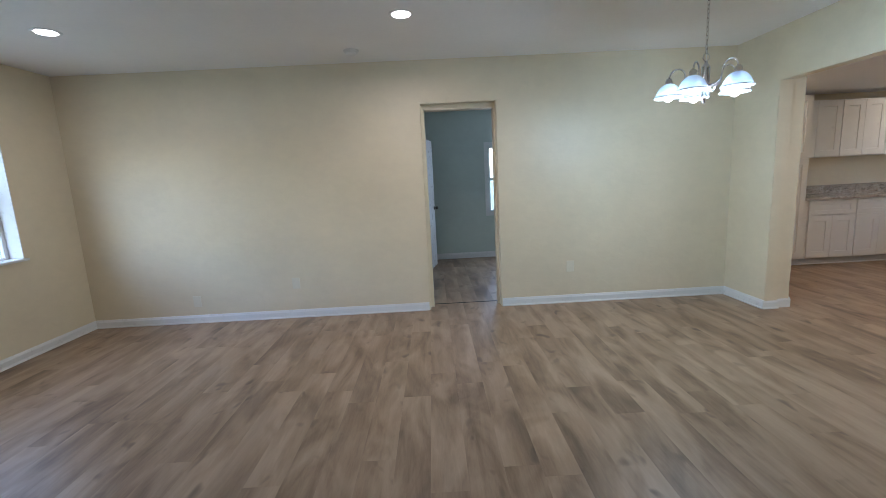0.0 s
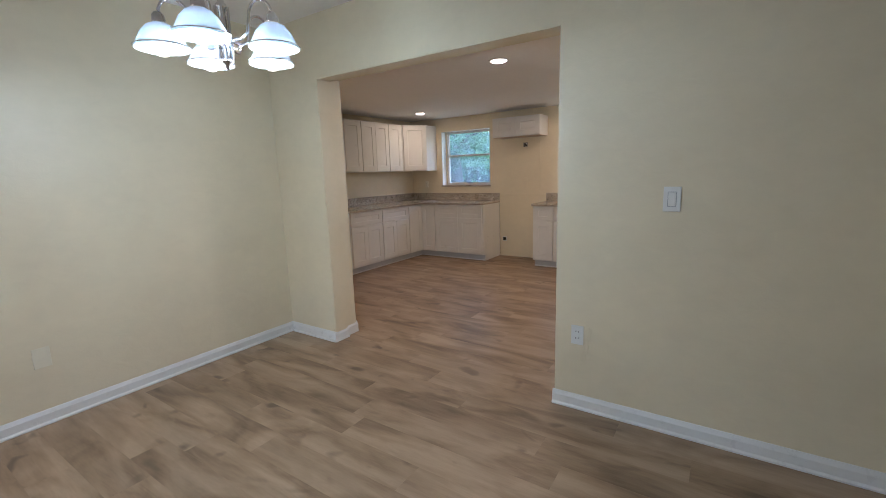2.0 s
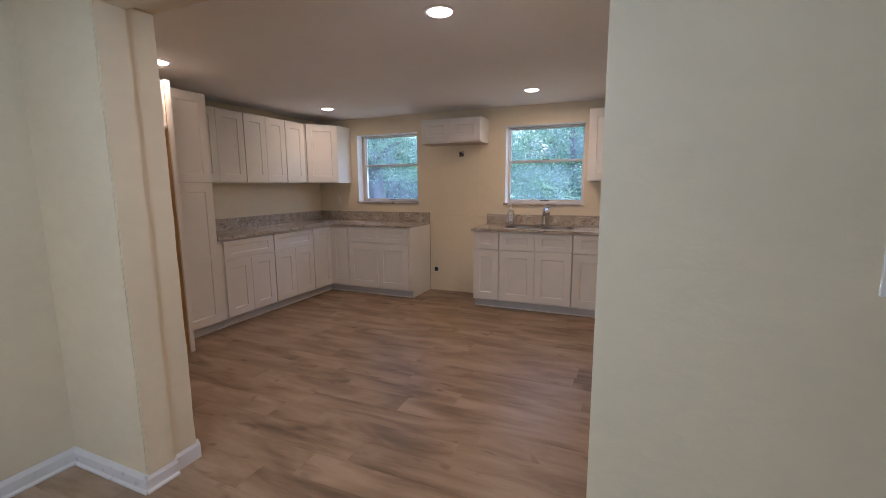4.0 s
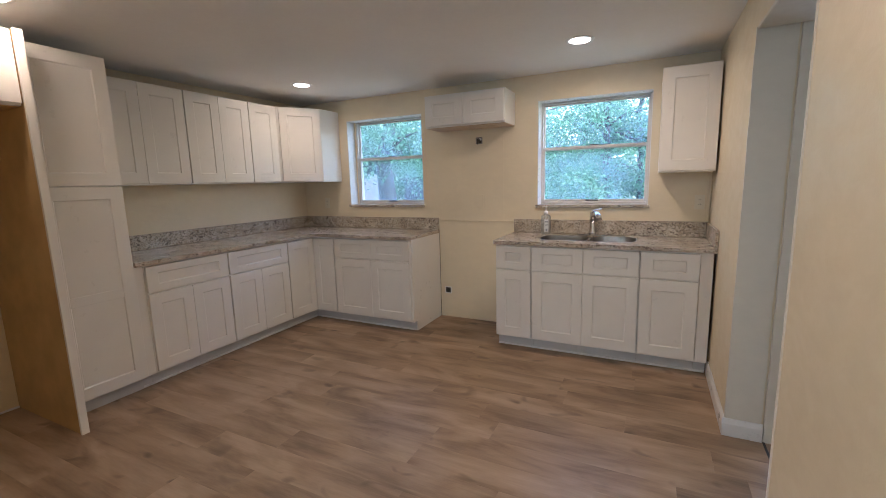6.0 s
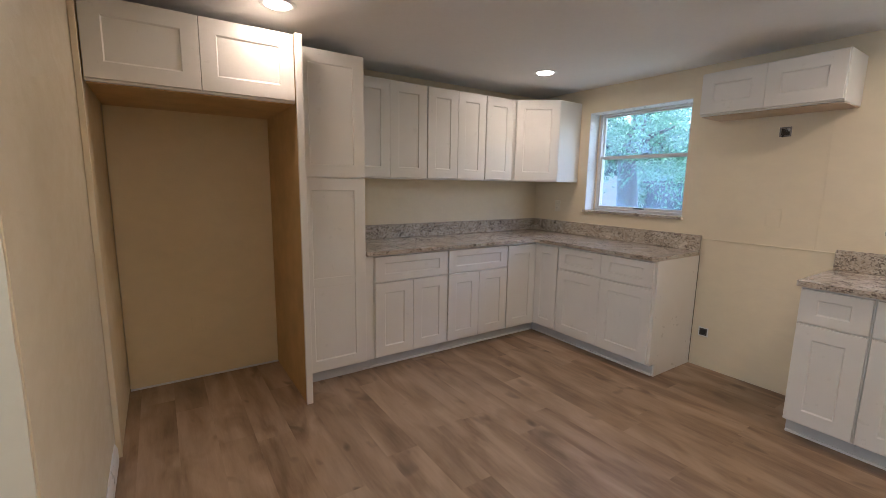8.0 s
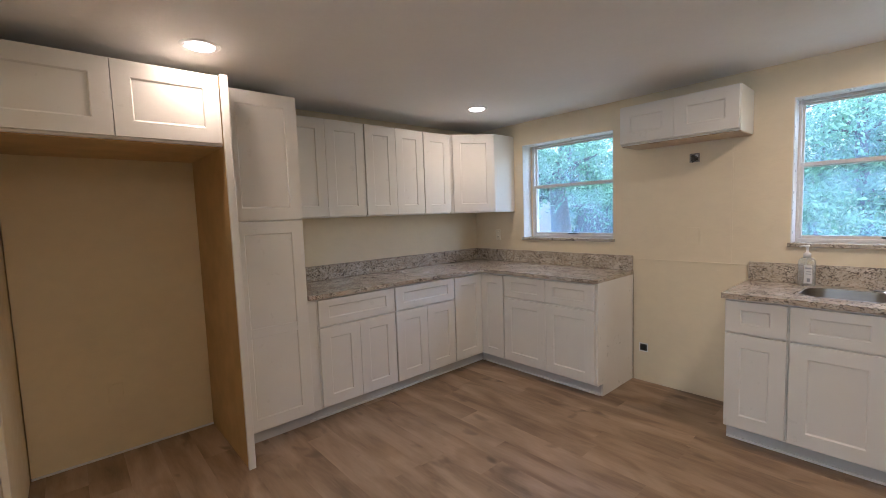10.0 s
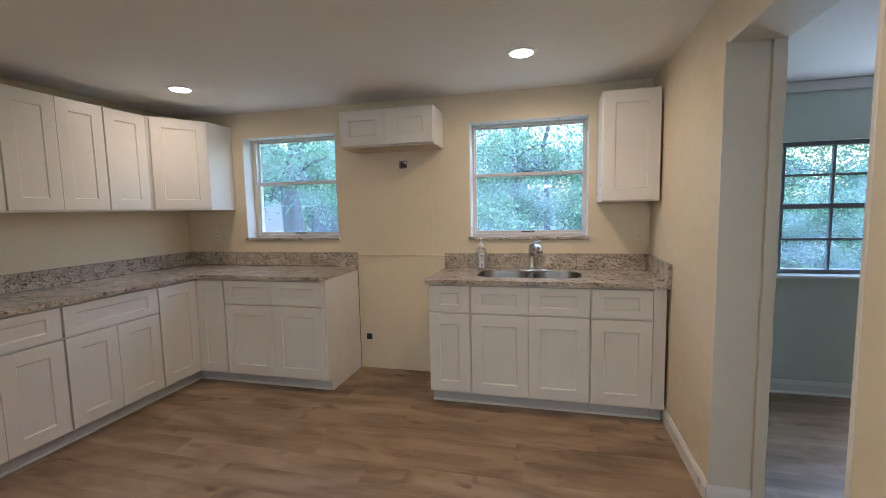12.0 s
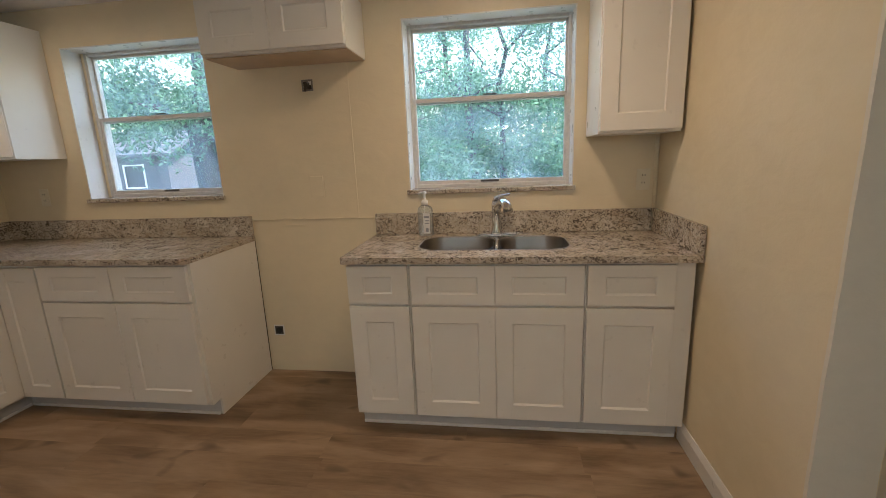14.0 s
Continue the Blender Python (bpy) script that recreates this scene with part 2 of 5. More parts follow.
LENS = glow("lamp_lens", (1.0, 0.86, 0.66), 2.2)
LENS_LIVING = glow("living_lamp_lens", (1.0, 0.92, 0.80), 2.2)
SHADE = opal("lit_opal_glass", (0.56, 0.63, 0.68), 0.02)
BULB = glow("lit_bulb", (1.0, 0.99, 0.97), 1.6)
SUBFLOOR = plain("subfloor", (0.05, 0.045, 0.04), 0.8, 0.2)

# ---- mesh helpers ----


def part(name, bm, material, parent=None, label="", smooth=False):
    """Links a bmesh as one mesh object under a thing or a part."""
    me = bpy.data.meshes.new(name)
    bmesh.ops.recalc_face_normals(bm, faces=bm.faces)
    bm.to_mesh(me)
    bm.free()
    for m in material if isinstance(material, (list, tuple)) else [material]:
        me.materials.append(m)
    if smooth:
        me.polygons.foreach_set("use_smooth", [True] * len(me.polygons))
    ob = new(name, me)
    if parent is not None:
        ob.parent = parent
    if label:
        tagged(ob, label)
    return ob


def thing(name, m, label, category, group=""):
    ob = new(name)
    ob.empty_display_size = 0.1
    ob.matrix_world = m
    return tagged(ob, label, category, group)


def box(bm, x0, x1, y0, y1, z0, z1, bevel=0.0):
    vs = [bm.verts.new((x, y, z)) for x in (x0, x1) for y in (y0, y1) for z in (z0, z1)]
    quads = ((0, 1, 3, 2), (4, 6, 7, 5), (0, 4, 5, 1), (2, 3, 7, 6), (0, 2, 6, 4), (1, 5, 7, 3))
    fs = [bm.faces.new([vs[i] for i in q]) for q in quads]
    if bevel:
        es = {e for f in fs for e in f.edges}
        bmesh.ops.bevel(bm, geom=list(es), offset=bevel, segments=1, affect="EDGES", clamp_overlap=True)
    return bm


def boxed(*args, bevel=0.0):
    return box(bmesh.new(), *args, bevel=bevel)


def lathe(bm, profile, steps=24, centre=(0, 0, 0), m=None):
    """Turns a profile of (radius, height) about the z axis."""
    m = m or Matrix.Identity(4)
    rings = []
    for r, z in profile:
        if r < 1e-5:
            rings.append([bm.verts.new(m @ Vector((centre[0], centre[1], centre[2] + z)))])
        else:
            rings.append([bm.verts.new(m @ Vector((centre[0] + r * math.cos(a), centre[1] + r * math.sin(a), centre[2] + z))) for a in (2 * math.pi * k / steps for k in range(steps))])
    for a, b in zip(rings, rings[1:]):
        for k in range(steps):
            j = (k + 1) % steps
            if len(a) == 1 and len(b) > 1:
                bm.faces.new((a[0], b[k], b[j]))
            elif len(b) == 1 and len(a) > 1:
                bm.faces.new((a[k], a[j], b[0]))
            elif len(a) > 1:
                bm.faces.new((a[k], a[j], b[j], b[k]))
    return bm


def tube(bm, path, radius, steps=8, radii=None):
    """A round tube along a list of points."""
    pts = [Vector(p) for p in path]
    side = None
    rings = []
    for i, p in enumerate(pts):
        way = (pts[min(i + 1, len(pts) - 1)] - pts[max(i - 1, 0)]).normalized()
        if side is None:
            side = way.orthogonal().normalized()
        side = (side - way * side.dot(way)).normalized()
        up, r = way.cross(side), radii[i] if radii else radius
        rings.append([bm.verts.new(p + r * (math.cos(a) * side + math.sin(a) * up)) for a in (2 * math.pi * k / steps for k in range(steps))])
    for a, b in zip(rings, rings[1:]):
        for k in range(steps):
            j = (k + 1) % steps
            bm.faces.new((a[k], a[j], b[j], b[k]))
    bm.faces.new(rings[0][::-1])
    bm.faces.new(rings[-1])
    return bm


def ring_path(radius, z, steps=24, centre=(0, 0)):
    return [(centre[0] + radius * math.cos(2 * math.pi * k / steps), centre[1] + radius * math.sin(2 * math.pi * k / steps), z) for k in range(steps + 1)]


def setting(name, bm, material, label, category, smooth=False):
    return tagged(part(name, bm, material, smooth=smooth), label, category, kind="structure")


def wall_x(x0, x1, y0, y1, z1, holes=(), z0=-0.05):
    """A wall that runs along x, with holes (x0, x1, z0, z1) right through it, as one closed skin."""
    clear = [(a, b, max(c, z0), min(d, z1)) for a, b, c, d in holes]
    xs = sorted({x0, x1, *(v for h in clear for v in h[:2])})
    zs = sorted({z0, z1, *(v for h in clear for v in h[2:])})
    bm, made = bmesh.new(), {}

    def solid(i, k):
        if not (0 <= i < len(xs) - 1 and 0 <= k < len(zs) - 1):
            return False
        x, z = (xs[i] + xs[i + 1]) / 2, (zs[k] + zs[k + 1]) / 2
        return not any(a < x < b and c < z < d for a, b, c, d in clear)

    def at(i, side, k):
        if (i, side, k) not in made:
            made[i, side, k] = bm.verts.new((xs[i], (y0, y1)[side], zs[k]))
        return made[i, side, k]

    for i in range(len(xs) - 1):
        for k in range(len(zs) - 1):
            if not solid(i, k):
                continue
            for side in (0, 1):
                bm.faces.new([at(i, side, k), at(i + 1, side, k), at(i + 1, side, k + 1), at(i, side, k + 1)])
            for di, dk, (a, b) in ((-1, 0, ((i, k), (i, k + 1))), (1, 0, ((i + 1, k), (i + 1, k + 1))), (0, -1, ((i, k), (i + 1, k))), (0, 1, ((i, k + 1), (i + 1, k + 1)))):
                if not solid(i + di, k + dk):
                    bm.faces.new([at(a[0], 0, a[1]), at(b[0], 0, b[1]), at(b[0], 1, b[1]), at(a[0], 1, a[1])])
    return bm


def wall_y(y0, y1, x0, x1, z1, holes=(), z0=-0.05):
    bm = wall_x(y0, y1, x0, x1, z1, holes, z0)
    bmesh.ops.transform(bm, matrix=Matrix(((0, 1, 0, 0), (1, 0, 0, 0), (0, 0, 1, 0), (0, 0, 0, 1))), verts=bm.verts)
    return bm


# ---- the plan ----
WEST, NORTH, EAST, SOUTH = -3.80, 4.74, 3.145, -2.6
KWEST, KNORTH, KEAST, KSOUTH = 3.41, 6.40, 7.235, 2.187
HL, HK, H2, H3 = 2.62, 2.345, 2.57, 2.26
OPEN_S, OPEN_N, OPEN_TOP = 2.226, 4.165, 2.162
D1 = (-0.150, 0.655, 2.205)
D4 = (-0.25, 0.575, -0.05, 2.06)
D3 = (4.975, 5.900, 2.115)
W1, W2 = (4.765, 5.725), (2.632, 3.565)
WIN_Z = (1.168, 2.118)
R2N, R3E = 7.72, 7.345
W3, W3_Z = (0.30, 1.60), (0.895, 1.85)
W5, W5_Z = (0.93, 1.85), (0.80, 1.95)
# WW is widened southwards, out of view, to hold the living room fill lamp.
WW, WW_Z = (0.75, 4.10), (0.88, 2.06)

setting("wall_north", wall_x(WEST - 0.2, EAST, NORTH, 4.95, HL + 0.1, [(D1[0], D1[1], -0.05, D1[2])]), CREAM, "cream painted plaster wall with a cased opening", "wall")
setting("wall_west", wall_y(SOUTH, NORTH, WEST - 0.2, WEST, HL + 0.1, [(*WW, *WW_Z)]), CREAM, "cream painted wall with a deep window", "wall")
setting("wall_south", wall_x(WEST - 0.2, KWEST, SOUTH - 0.2, SOUTH, HL + 0.1), CREAM, "plain cream painted wall", "wall")
setting("wall_dividing", wall_y(SOUTH, NORTH, EAST, 3.285, HL + 0.1, [D4, (OPEN_S, OPEN_N, -0.05, OPEN_TOP)]), CREAM, "cream painted wall with a wide opening to the kitchen", "wall")
setting("wall_kitchen_west", wall_y(SOUTH, KNORTH, 3.285, KWEST, HL + 0.1, [D4, (OPEN_S - 0.012, OPEN_N + 0.03, -0.05, OPEN_TOP + 0.025)]), CREAM, "uneven cream painted plaster wall beside the kitchen", "wall")
setting("wall_kitchen_north", wall_x(3.0, KEAST + 0.2, KNORTH, KNORTH + 0.2, HL), CREAM, "cream painted kitchen wall", "wall")
setting("wall_kitchen_east", wall_y(1.99, KNORTH, KEAST, KEAST + 0.21, HL, [(*W2, *WIN_Z), (*W1, *WIN_Z)]), CREAM, "cream painted kitchen wall with two windows", "wall")
setting("wall_kitchen_south", wall_x(KWEST, KEAST, 1.99, KSOUTH, HL, [(D3[0], D3[1], -0.05, D3[2])]), CREAM, "cream painted wall with a doorway", "wall")
setting("wall_room_north", wall_x(-3.0, 3.0, R2N, R2N + 0.2, HL, [(*W5, *W5_Z)]), GREY, "pale grey wall of the unlit back room", "wall")
setting("wall_room_north_west", wall_y(4.95, R2N, -3.2, -3.0, HL), GREY, "pale grey wall of the unlit back room", "wall")
setting("wall_room_north_east", wall_y(4.95, R2N, 2.8, 3.0, HL), GREY, "pale grey wall of the unlit back room", "wall")
setting("wall_room_south_east", wall_y(-1.6, 1.99, R3E, R3E + 0.2, HL, [(*W3, *W3_Z)]), GREY, "pale grey wall with a gridded window", "wall")
setting("wall_room_south_south", wall_x(KWEST, R3E + 0.2, -1.8, -1.6, HL), GREY, "pale grey wall of the unlit side room", "wall")
setting("ceiling", boxed(WEST - 0.2, 3.285, SOUTH - 0.2, 4.95, HL, HL + 0.12), CEIL, "flat white living room ceiling", "ceiling")
setting("ceiling_kitchen", boxed(KWEST - 0.1, KEAST, KSOUTH, KNORTH, HK, HK + 0.12), CEIL, "flat white kitchen ceiling", "ceiling")
setting("ceiling_room_north", boxed(-3.0, 2.8, 4.95, R2N, H2, H2 + 0.12), CEIL, "white ceiling of the back room", "ceiling")
setting("ceiling_room_south", boxed(KWEST, R3E, -1.6, 1.99, H3, H3 + 0.12), CEIL, "white ceiling of the side room", "ceiling")
setting("roof", boxed(-4.6, 8.0, -3.4, 8.5, HL + 0.12, HL + 0.3), SUBFLOOR, "dark flat roof over the house", "roof")
floor = setting("floor", boxed(-4.0, R3E + 0.2, -2.8, R2N + 0.2, -0.10, -0.006), SUBFLOOR, "grey-brown wood-look vinyl plank floor", "floor")

# Grey paint on the far faces of the walls that look into the side rooms.
setting("wall_facing_north_room", wall_x(-3.0, 2.8, 4.953, 4.965, H2, [(D1[0], D1[1], -0.05, D1[2])]), GREY, "pale grey paint on the back room side", "wall")
setting("wall_facing_south_room", wall_x(KWEST, R3E, 1.972, 1.987, H3, [(D3[0], D3[1], -0.05, D3[2])]), GREY, "pale grey paint on the side room side", "wall")


def baseboard(x0, y0, x1, y1, side, height=0.088, thick=0.014, shoe=True):
    """A moulded board from one point to another; side +1 puts the wall on its left."""
    a, b = Vector((x0, y0, 0)), Vector((x1, y1, 0))
    way = (b - a).normalized()
    out = Vector((way.y, -way.x, 0)) * side
    outline = [(0, 0.001), (thick + (0.009 if shoe else 0), 0.001), (thick + (0.009 if shoe else 0), 0.010), (thick, 0.019), (thick, height * 0.72), (thick * 0.75, height * 0.82), (thick * 0.45, height * 0.95), (thick * 0.3, height), (0, height)]
    bm = bmesh.new()
    ends = [[bm.verts.new(p + out * (u + 0.001) + Vector((0, 0, v))) for u, v in outline] for p in (a, b)]
    n = len(outline)
    for k in range(n):
        j = (k + 1) % n
        bm.faces.new((ends[0][k], ends[0][j], ends[1][j], ends[1][k]))
    bm.faces.new(ends[0][::-1])
    bm.faces.new(ends[1])
    return setting("baseboard", bm, TRIM, "white painted moulded baseboard along the wall", "baseboard")


baseboard(WEST, NORTH, D1[0] - 0.005, NORTH, 1)
baseboard(D1[1] + 0.005, NORTH, EAST, NORTH, 1)
baseboard(WEST, SOUTH, WEST, NORTH, 1)
baseboard(EAST, NORTH, EAST, OPEN_N - 0.014, 1)
baseboard(EAST - 0.014, OPEN_N, 3.285, OPEN_N, 1)
baseboard(3.285, OPEN_N + 0.03, KWEST + 0.014, OPEN_N + 0.03, 1, 0.10, 0.022, False)
baseboard(EAST, OPEN_S + 0.014, EAST, D4[1] + 0.066, 1)
baseboard(EAST, D4[0] - 0.066, EAST, SOUTH, 1)
baseboard(KWEST, OPEN_N + 0.03, KWEST, 5.50, 1, 0.10, 0.014, False)
baseboard(6.70, KSOUTH, D3[1] - 0.005, KSOUTH, 1, 0.10, 0.014, False)
baseboard(D3[1] - 0.012, KSOUTH + 0.014, D3[1] - 0.012, 2.018, 1, 0.10, 0.014, False)
baseboard(D3[0] + 0.005, KSOUTH, KWEST, KSOUTH, 1, 0.10, 0.014, False)
baseboard(KWEST, KSOUTH, KWEST, OPEN_S, 1, 0.10, 0.014, False)
baseboard(-3.0, R2N, 2.8, R2N, 1, 0.10)
baseboard(R3E, 1.97, R3E, -1.6, 1, 0.10)


def liner(name, bm, label, mat=None):
    return setting(name, bm, mat or CREAM, label, "trim")


# Plastered linings of the openings, in two strips with a rough seam between them.
for y0, y1, left, right, drop in ((NORTH + 0.006, 4.838, 0.012, 0.012, 0.012), (4.840, 4.962, 0.050, 0.030, 0.066)):
    liner("door_1_lining", boxed(D1[0] - 0.002, D1[0] + left, y0, y1, 0, D1[2], bevel=0.003), "cream painted lining of the doorway")
    liner("door_1_lining", boxed(D1[1] - right, D1[1] + 0.002, y0, y1, 0, D1[2], bevel=0.003), "cream painted lining of the doorway")
    liner("door_1_lining", boxed(D1[0] + left, D1[1] - right, y0, y1, D1[2] - drop, D1[2] + 0.002, bevel=0.003), "cream painted lining of the doorway")
setting("threshold", boxed(D1[0], D1[1], 4.935, 4.952, 0.0005, 0.004, bevel=0.001), DARK, "dark strip under the doorway", "threshold")


for a, c in ((D4[1] + 0.006, D4[1] + 0.066), (D4[0] - 0.066, D4[0] - 0.006)):
    setting("door_4_casing", boxed(EAST - 0.018, EAST - 0.001, a, c, 0.001, D4[3] + 0.066, bevel=0.005), TRIM, "white moulded casing beside the doorway", "trim")
setting("door_4_casing", boxed(EAST - 0.018, EAST - 0.001, D4[0] - 0.006, D4[1] + 0.006, D4[3] + 0.006, D4[3] + 0.066, bevel=0.005), TRIM, "white moulded casing over the doorway", "trim")
for a, c in ((D4[1] - 0.016, D4[1] + 0.001), (D4[0] - 0.001, D4[0] + 0.016)):
    setting("door_4_lining", boxed(EAST + 0.002, KWEST - 0.002, a, c, 0.001, D4[3], bevel=0.002), TRIM, "white painted door lining", "trim")


def rough_strip(x0, x1, y0, y1, z0, z1, axis, seed):
    """A trowelled strip of plaster with a wavering edge."""
    bm = boxed(x0, x1, y0, y1, z0, z1)
    long_axis = 2 if z1 - z0 > 0.5 else 1
    edges = [e for e in bm.edges if abs((e.verts[0].co - e.verts[1].co)[long_axis]) > 0.3]
    bmesh.ops.subdivide_edges(bm, edges=edges, cuts=60, use_grid_fill=True)
    for v in bm.verts:
        w = noise.noise(Vector((v.co.z * 6 + seed, v.co.y * 6, seed))) * 0.004 + noise.noise(Vector((v.co.z * 30 + seed, v.co.y * 25, 3))) * 0.0015
        v.co[axis] += w
    return bm


liner("opening_lining", rough_strip(EAST + 0.004, 3.272, OPEN_N - 0.008, OPEN_N + 0.01, 0, OPEN_TOP, 0, 1.0), "cream plastered strip on the opening's side")
liner("opening_lining", rough_strip(3.280, KWEST - 0.003, OPEN_N + 0.016, OPEN_N + 0.04, 0, OPEN_TOP + 0.02, 0, 5.0), "lumpy plastered strip on the opening's side")
liner("opening_lining", rough_strip(EAST + 0.004, 3.272, OPEN_S - 0.01, OPEN_S + 0.006, 0, OPEN_TOP, 0, 8.0), "cream plastered strip on the opening's side")
liner("opening_lining", rough_strip(EAST + 0.004, 3.272, OPEN_S + 0.01, OPEN_N - 0.01, OPEN_TOP - 0.006, OPEN_TOP + 0.01, 0, 3.0), "cream plastered strip under the opening's head")
liner("opening_bead", rough_strip(3.275, 3.292, OPEN_S, OPEN_N, OPEN_TOP + 0.008, OPEN_TOP + 0.03, 0, 4.0), "pale bead along the opening's head")
liner("door_3_lining", rough_strip(D3[1] - 0.010, D3[1] + 0.004, 2.024, KSOUTH + 0.004, 0, D3[2], 1, 2.0), "cream plastered strip on the doorway's side", JAMB)
liner("door_3_lining", rough_strip(D3[1] - 0.022, D3[1] + 0.004, 1.965, 2.014, 0, D3[2], 1, 6.0), "painted timber jamb with a rough seam", JAMB)
liner("door_3_lining", boxed(D3[0] - 0.004, D3[0] + 0.012, 1.965, KSOUTH + 0.004, 0, D3[2], bevel=0.003), "cream painted lining of the doorway", JAMB)
liner("door_3_lining", boxed(D3[0] + 0.012, D3[1] - 0.028, 1.965, KSOUTH + 0.002, D3[2] - 0.014, D3[2] + 0.004, bevel=0.003), "cream painted lining over the doorway", JAMB)
setting("threshold", boxed(D3[0], D3[1], 2.004, 2.016, 0.0005, 0.003, bevel=0.001), DARK, "dark seam strip in the floor", "threshold")
setting("crown_moulding", boxed(R3E - 0.02, R3E - 0.001, -1.6, 1.965, H3 - 0.075, H3 - 0.001, bevel=0.006), TRIM, "painted crown strip under the ceiling", "trim")

# ---- windows ----


def bars(bm, y0, y1, z0, z1, width, x0, x1):
    """A rectangular frame in the y-z plane."""
    box(bm, x0, x1, y0, y0 + width, z0, z1, bevel=0.002)
    box(bm, x0, x1, y1 - width, y1, z0, z1, bevel=0.002)
    box(bm, x0, x1, y0 + width, y1 - width, z0, z0 + width, bevel=0.002)
    box(bm, x0, x1, y0 + width, y1 - width, z1 - width, z1, bevel=0.002)
    return bm


def pane(name, x0, x1, y0, y1, z0, z1, parent):
    ob = part(name, boxed(x0, x1, y0, y1, z0, z1), GLASS, parent)
    ob.visible_shadow = False
    return ob


def hung_window(name, y0, y1, z0, z1, x, label, stool=True, wide=0.0):
    """A single-hung aluminium window, looking along +x, with its plane at x."""
    top = tagged(thing(name, pose(0, 0, 0), label, "window"), kind="structure")
    part("window_frame", bars(bmesh.new(), y0, y1, z0 + 0.02, z1, 0.022, x - 0.02, x + 0.06), ALU, top)
    mid = z0 + 0.02 + (z1 - z0) * 0.53
    sash = part("upper_sash", bars(bmesh.new(), y0 + 0.018, y1 - 0.018, mid - 0.012, z1 - 0.02, 0.016, x + 0.015, x + 0.04), ALU, top)
    pane("pane", x + 0.025, x + 0.030, y0 + 0.03, y1 - 0.03, mid, z1 - 0.032, sash)
    low = part("lower_sash", bars(bmesh.new(), y0 + 0.014, y1 - 0.014, z0 + 0.040, mid + 0.020, 0.024, x - 0.012, x + 0.012), ALU, top)
    pane("pane", x - 0.002, x + 0.003, y0 + 0.034, y1 - 0.034, z0 + 0.06, mid - 0.001, low)
    c = (y0 + y1) / 2
    part("sash_lift", boxed(x - 0.02, x - 0.012, c - 0.055, c + 0.055, z0 + 0.05, z0 + 0.062, bevel=0.002), BRONZE, low, "dark worn sash lift")
    part("sash_lock", boxed(x - 0.02, x - 0.008, c - 0.05, c + 0.03, mid + 0.022, mid + 0.030, bevel=0.002), BRONZE, low, "dark sash lock")
    if stool:
        part("window_sill", boxed(KEAST - 0.022, x - 0.014, y0 - 0.012, y1 + wide + 0.012, z0 - 0.004, z0 + 0.021, bevel=0.003), STONE, top, "speckled granite sill")
        for a, b in ((y0 - 0.001, y0 + 0.006), (y1 + wide - 0.006, y1 + wide + 0.001)):
            part("reveal", boxed(KEAST + 0.002, x - 0.02, a, b, z0 + 0.021, z1), TRIM, top, "white painted reveal")
        part("reveal", boxed(KEAST + 0.002, x - 0.02, y0 + 0.006, y1 + wide - 0.006, z1 - 0.006, z1 + 0.001), TRIM, top, "white painted reveal")
    return top


setting("trim", boxed(7.367, 7.440, 5.7005, 5.7245, WIN_Z[0] + 0.022, WIN_Z[1] - 0.003, bevel=0.004), CREAM, "cream plastered edge beside the window frame", "trim")
hung_window("window_1", W1[0], 5.70, *WIN_Z, 7.385, "weathered aluminium hung window with a granite sill", wide=0.025)
hung_window("window_2", *W2, *WIN_Z, 7.375, "weathered aluminium hung window over the kitchen sink")


def grid_window(y0, y1, z0, z1, x):
    top = tagged(thing("window_3", pose(0, 0, 0), "gridded aluminium window with a white sill in the side room", "window"), kind="structure")
    part("window_frame", bars(bmesh.new(), y0, y1, z0, z1, 0.03, x - 0.02, x + 0.06), DARK_ALU, top)
    mid, cols = (z0 + z1) / 2 + 0.015, 4
    part("meeting_rail", boxed(x - 0.015, x + 0.03, y0 + 0.03, y1 - 0.03, mid - 0.018, mid + 0.018, bevel=0.003), DARK_ALU, top)
    step = (y1 - y0 - 0.06) / cols
    for lo, hi in ((z0 + 0.03, mid - 0.018), (mid + 0.018, z1 - 0.03)):
        half = (lo + hi) / 2
        part("muntin", boxed(x - 0.008, x + 0.02, y0 + 0.03, y1 - 0.03, half - 0.008, half + 0.008), DARK_ALU, top)
        for k in range(cols):
            ya = y0 + 0.03 + k * step
            if k:
                part("muntin", boxed(x - 0.007, x + 0.019, ya - 0.008, ya + 0.008, lo, hi), DARK_ALU, top)
            for a, b in ((lo, half - 0.008), (half + 0.008, hi)):
                pane("pane", x, x + 0.005, ya + 0.008, ya + step - 0.008, a, b, top)
    part("window_sill", boxed(R3E - 0.05, x - 0.02, y0 - 0.04, y1 + 0.04, z0 - 0.022, z0 - 0.001, bevel=0.004), TRIM, top, "white painted sill")
    part("casing", boxed(R3E - 0.014, R3E - 0.001, y1 + 0.002, y1 + 0.05, z0 - 0.02, z1 + 0.02, bevel=0.003), TRIM, top, "white painted casing")


grid_window(*W3, *W3_Z, 7.42)


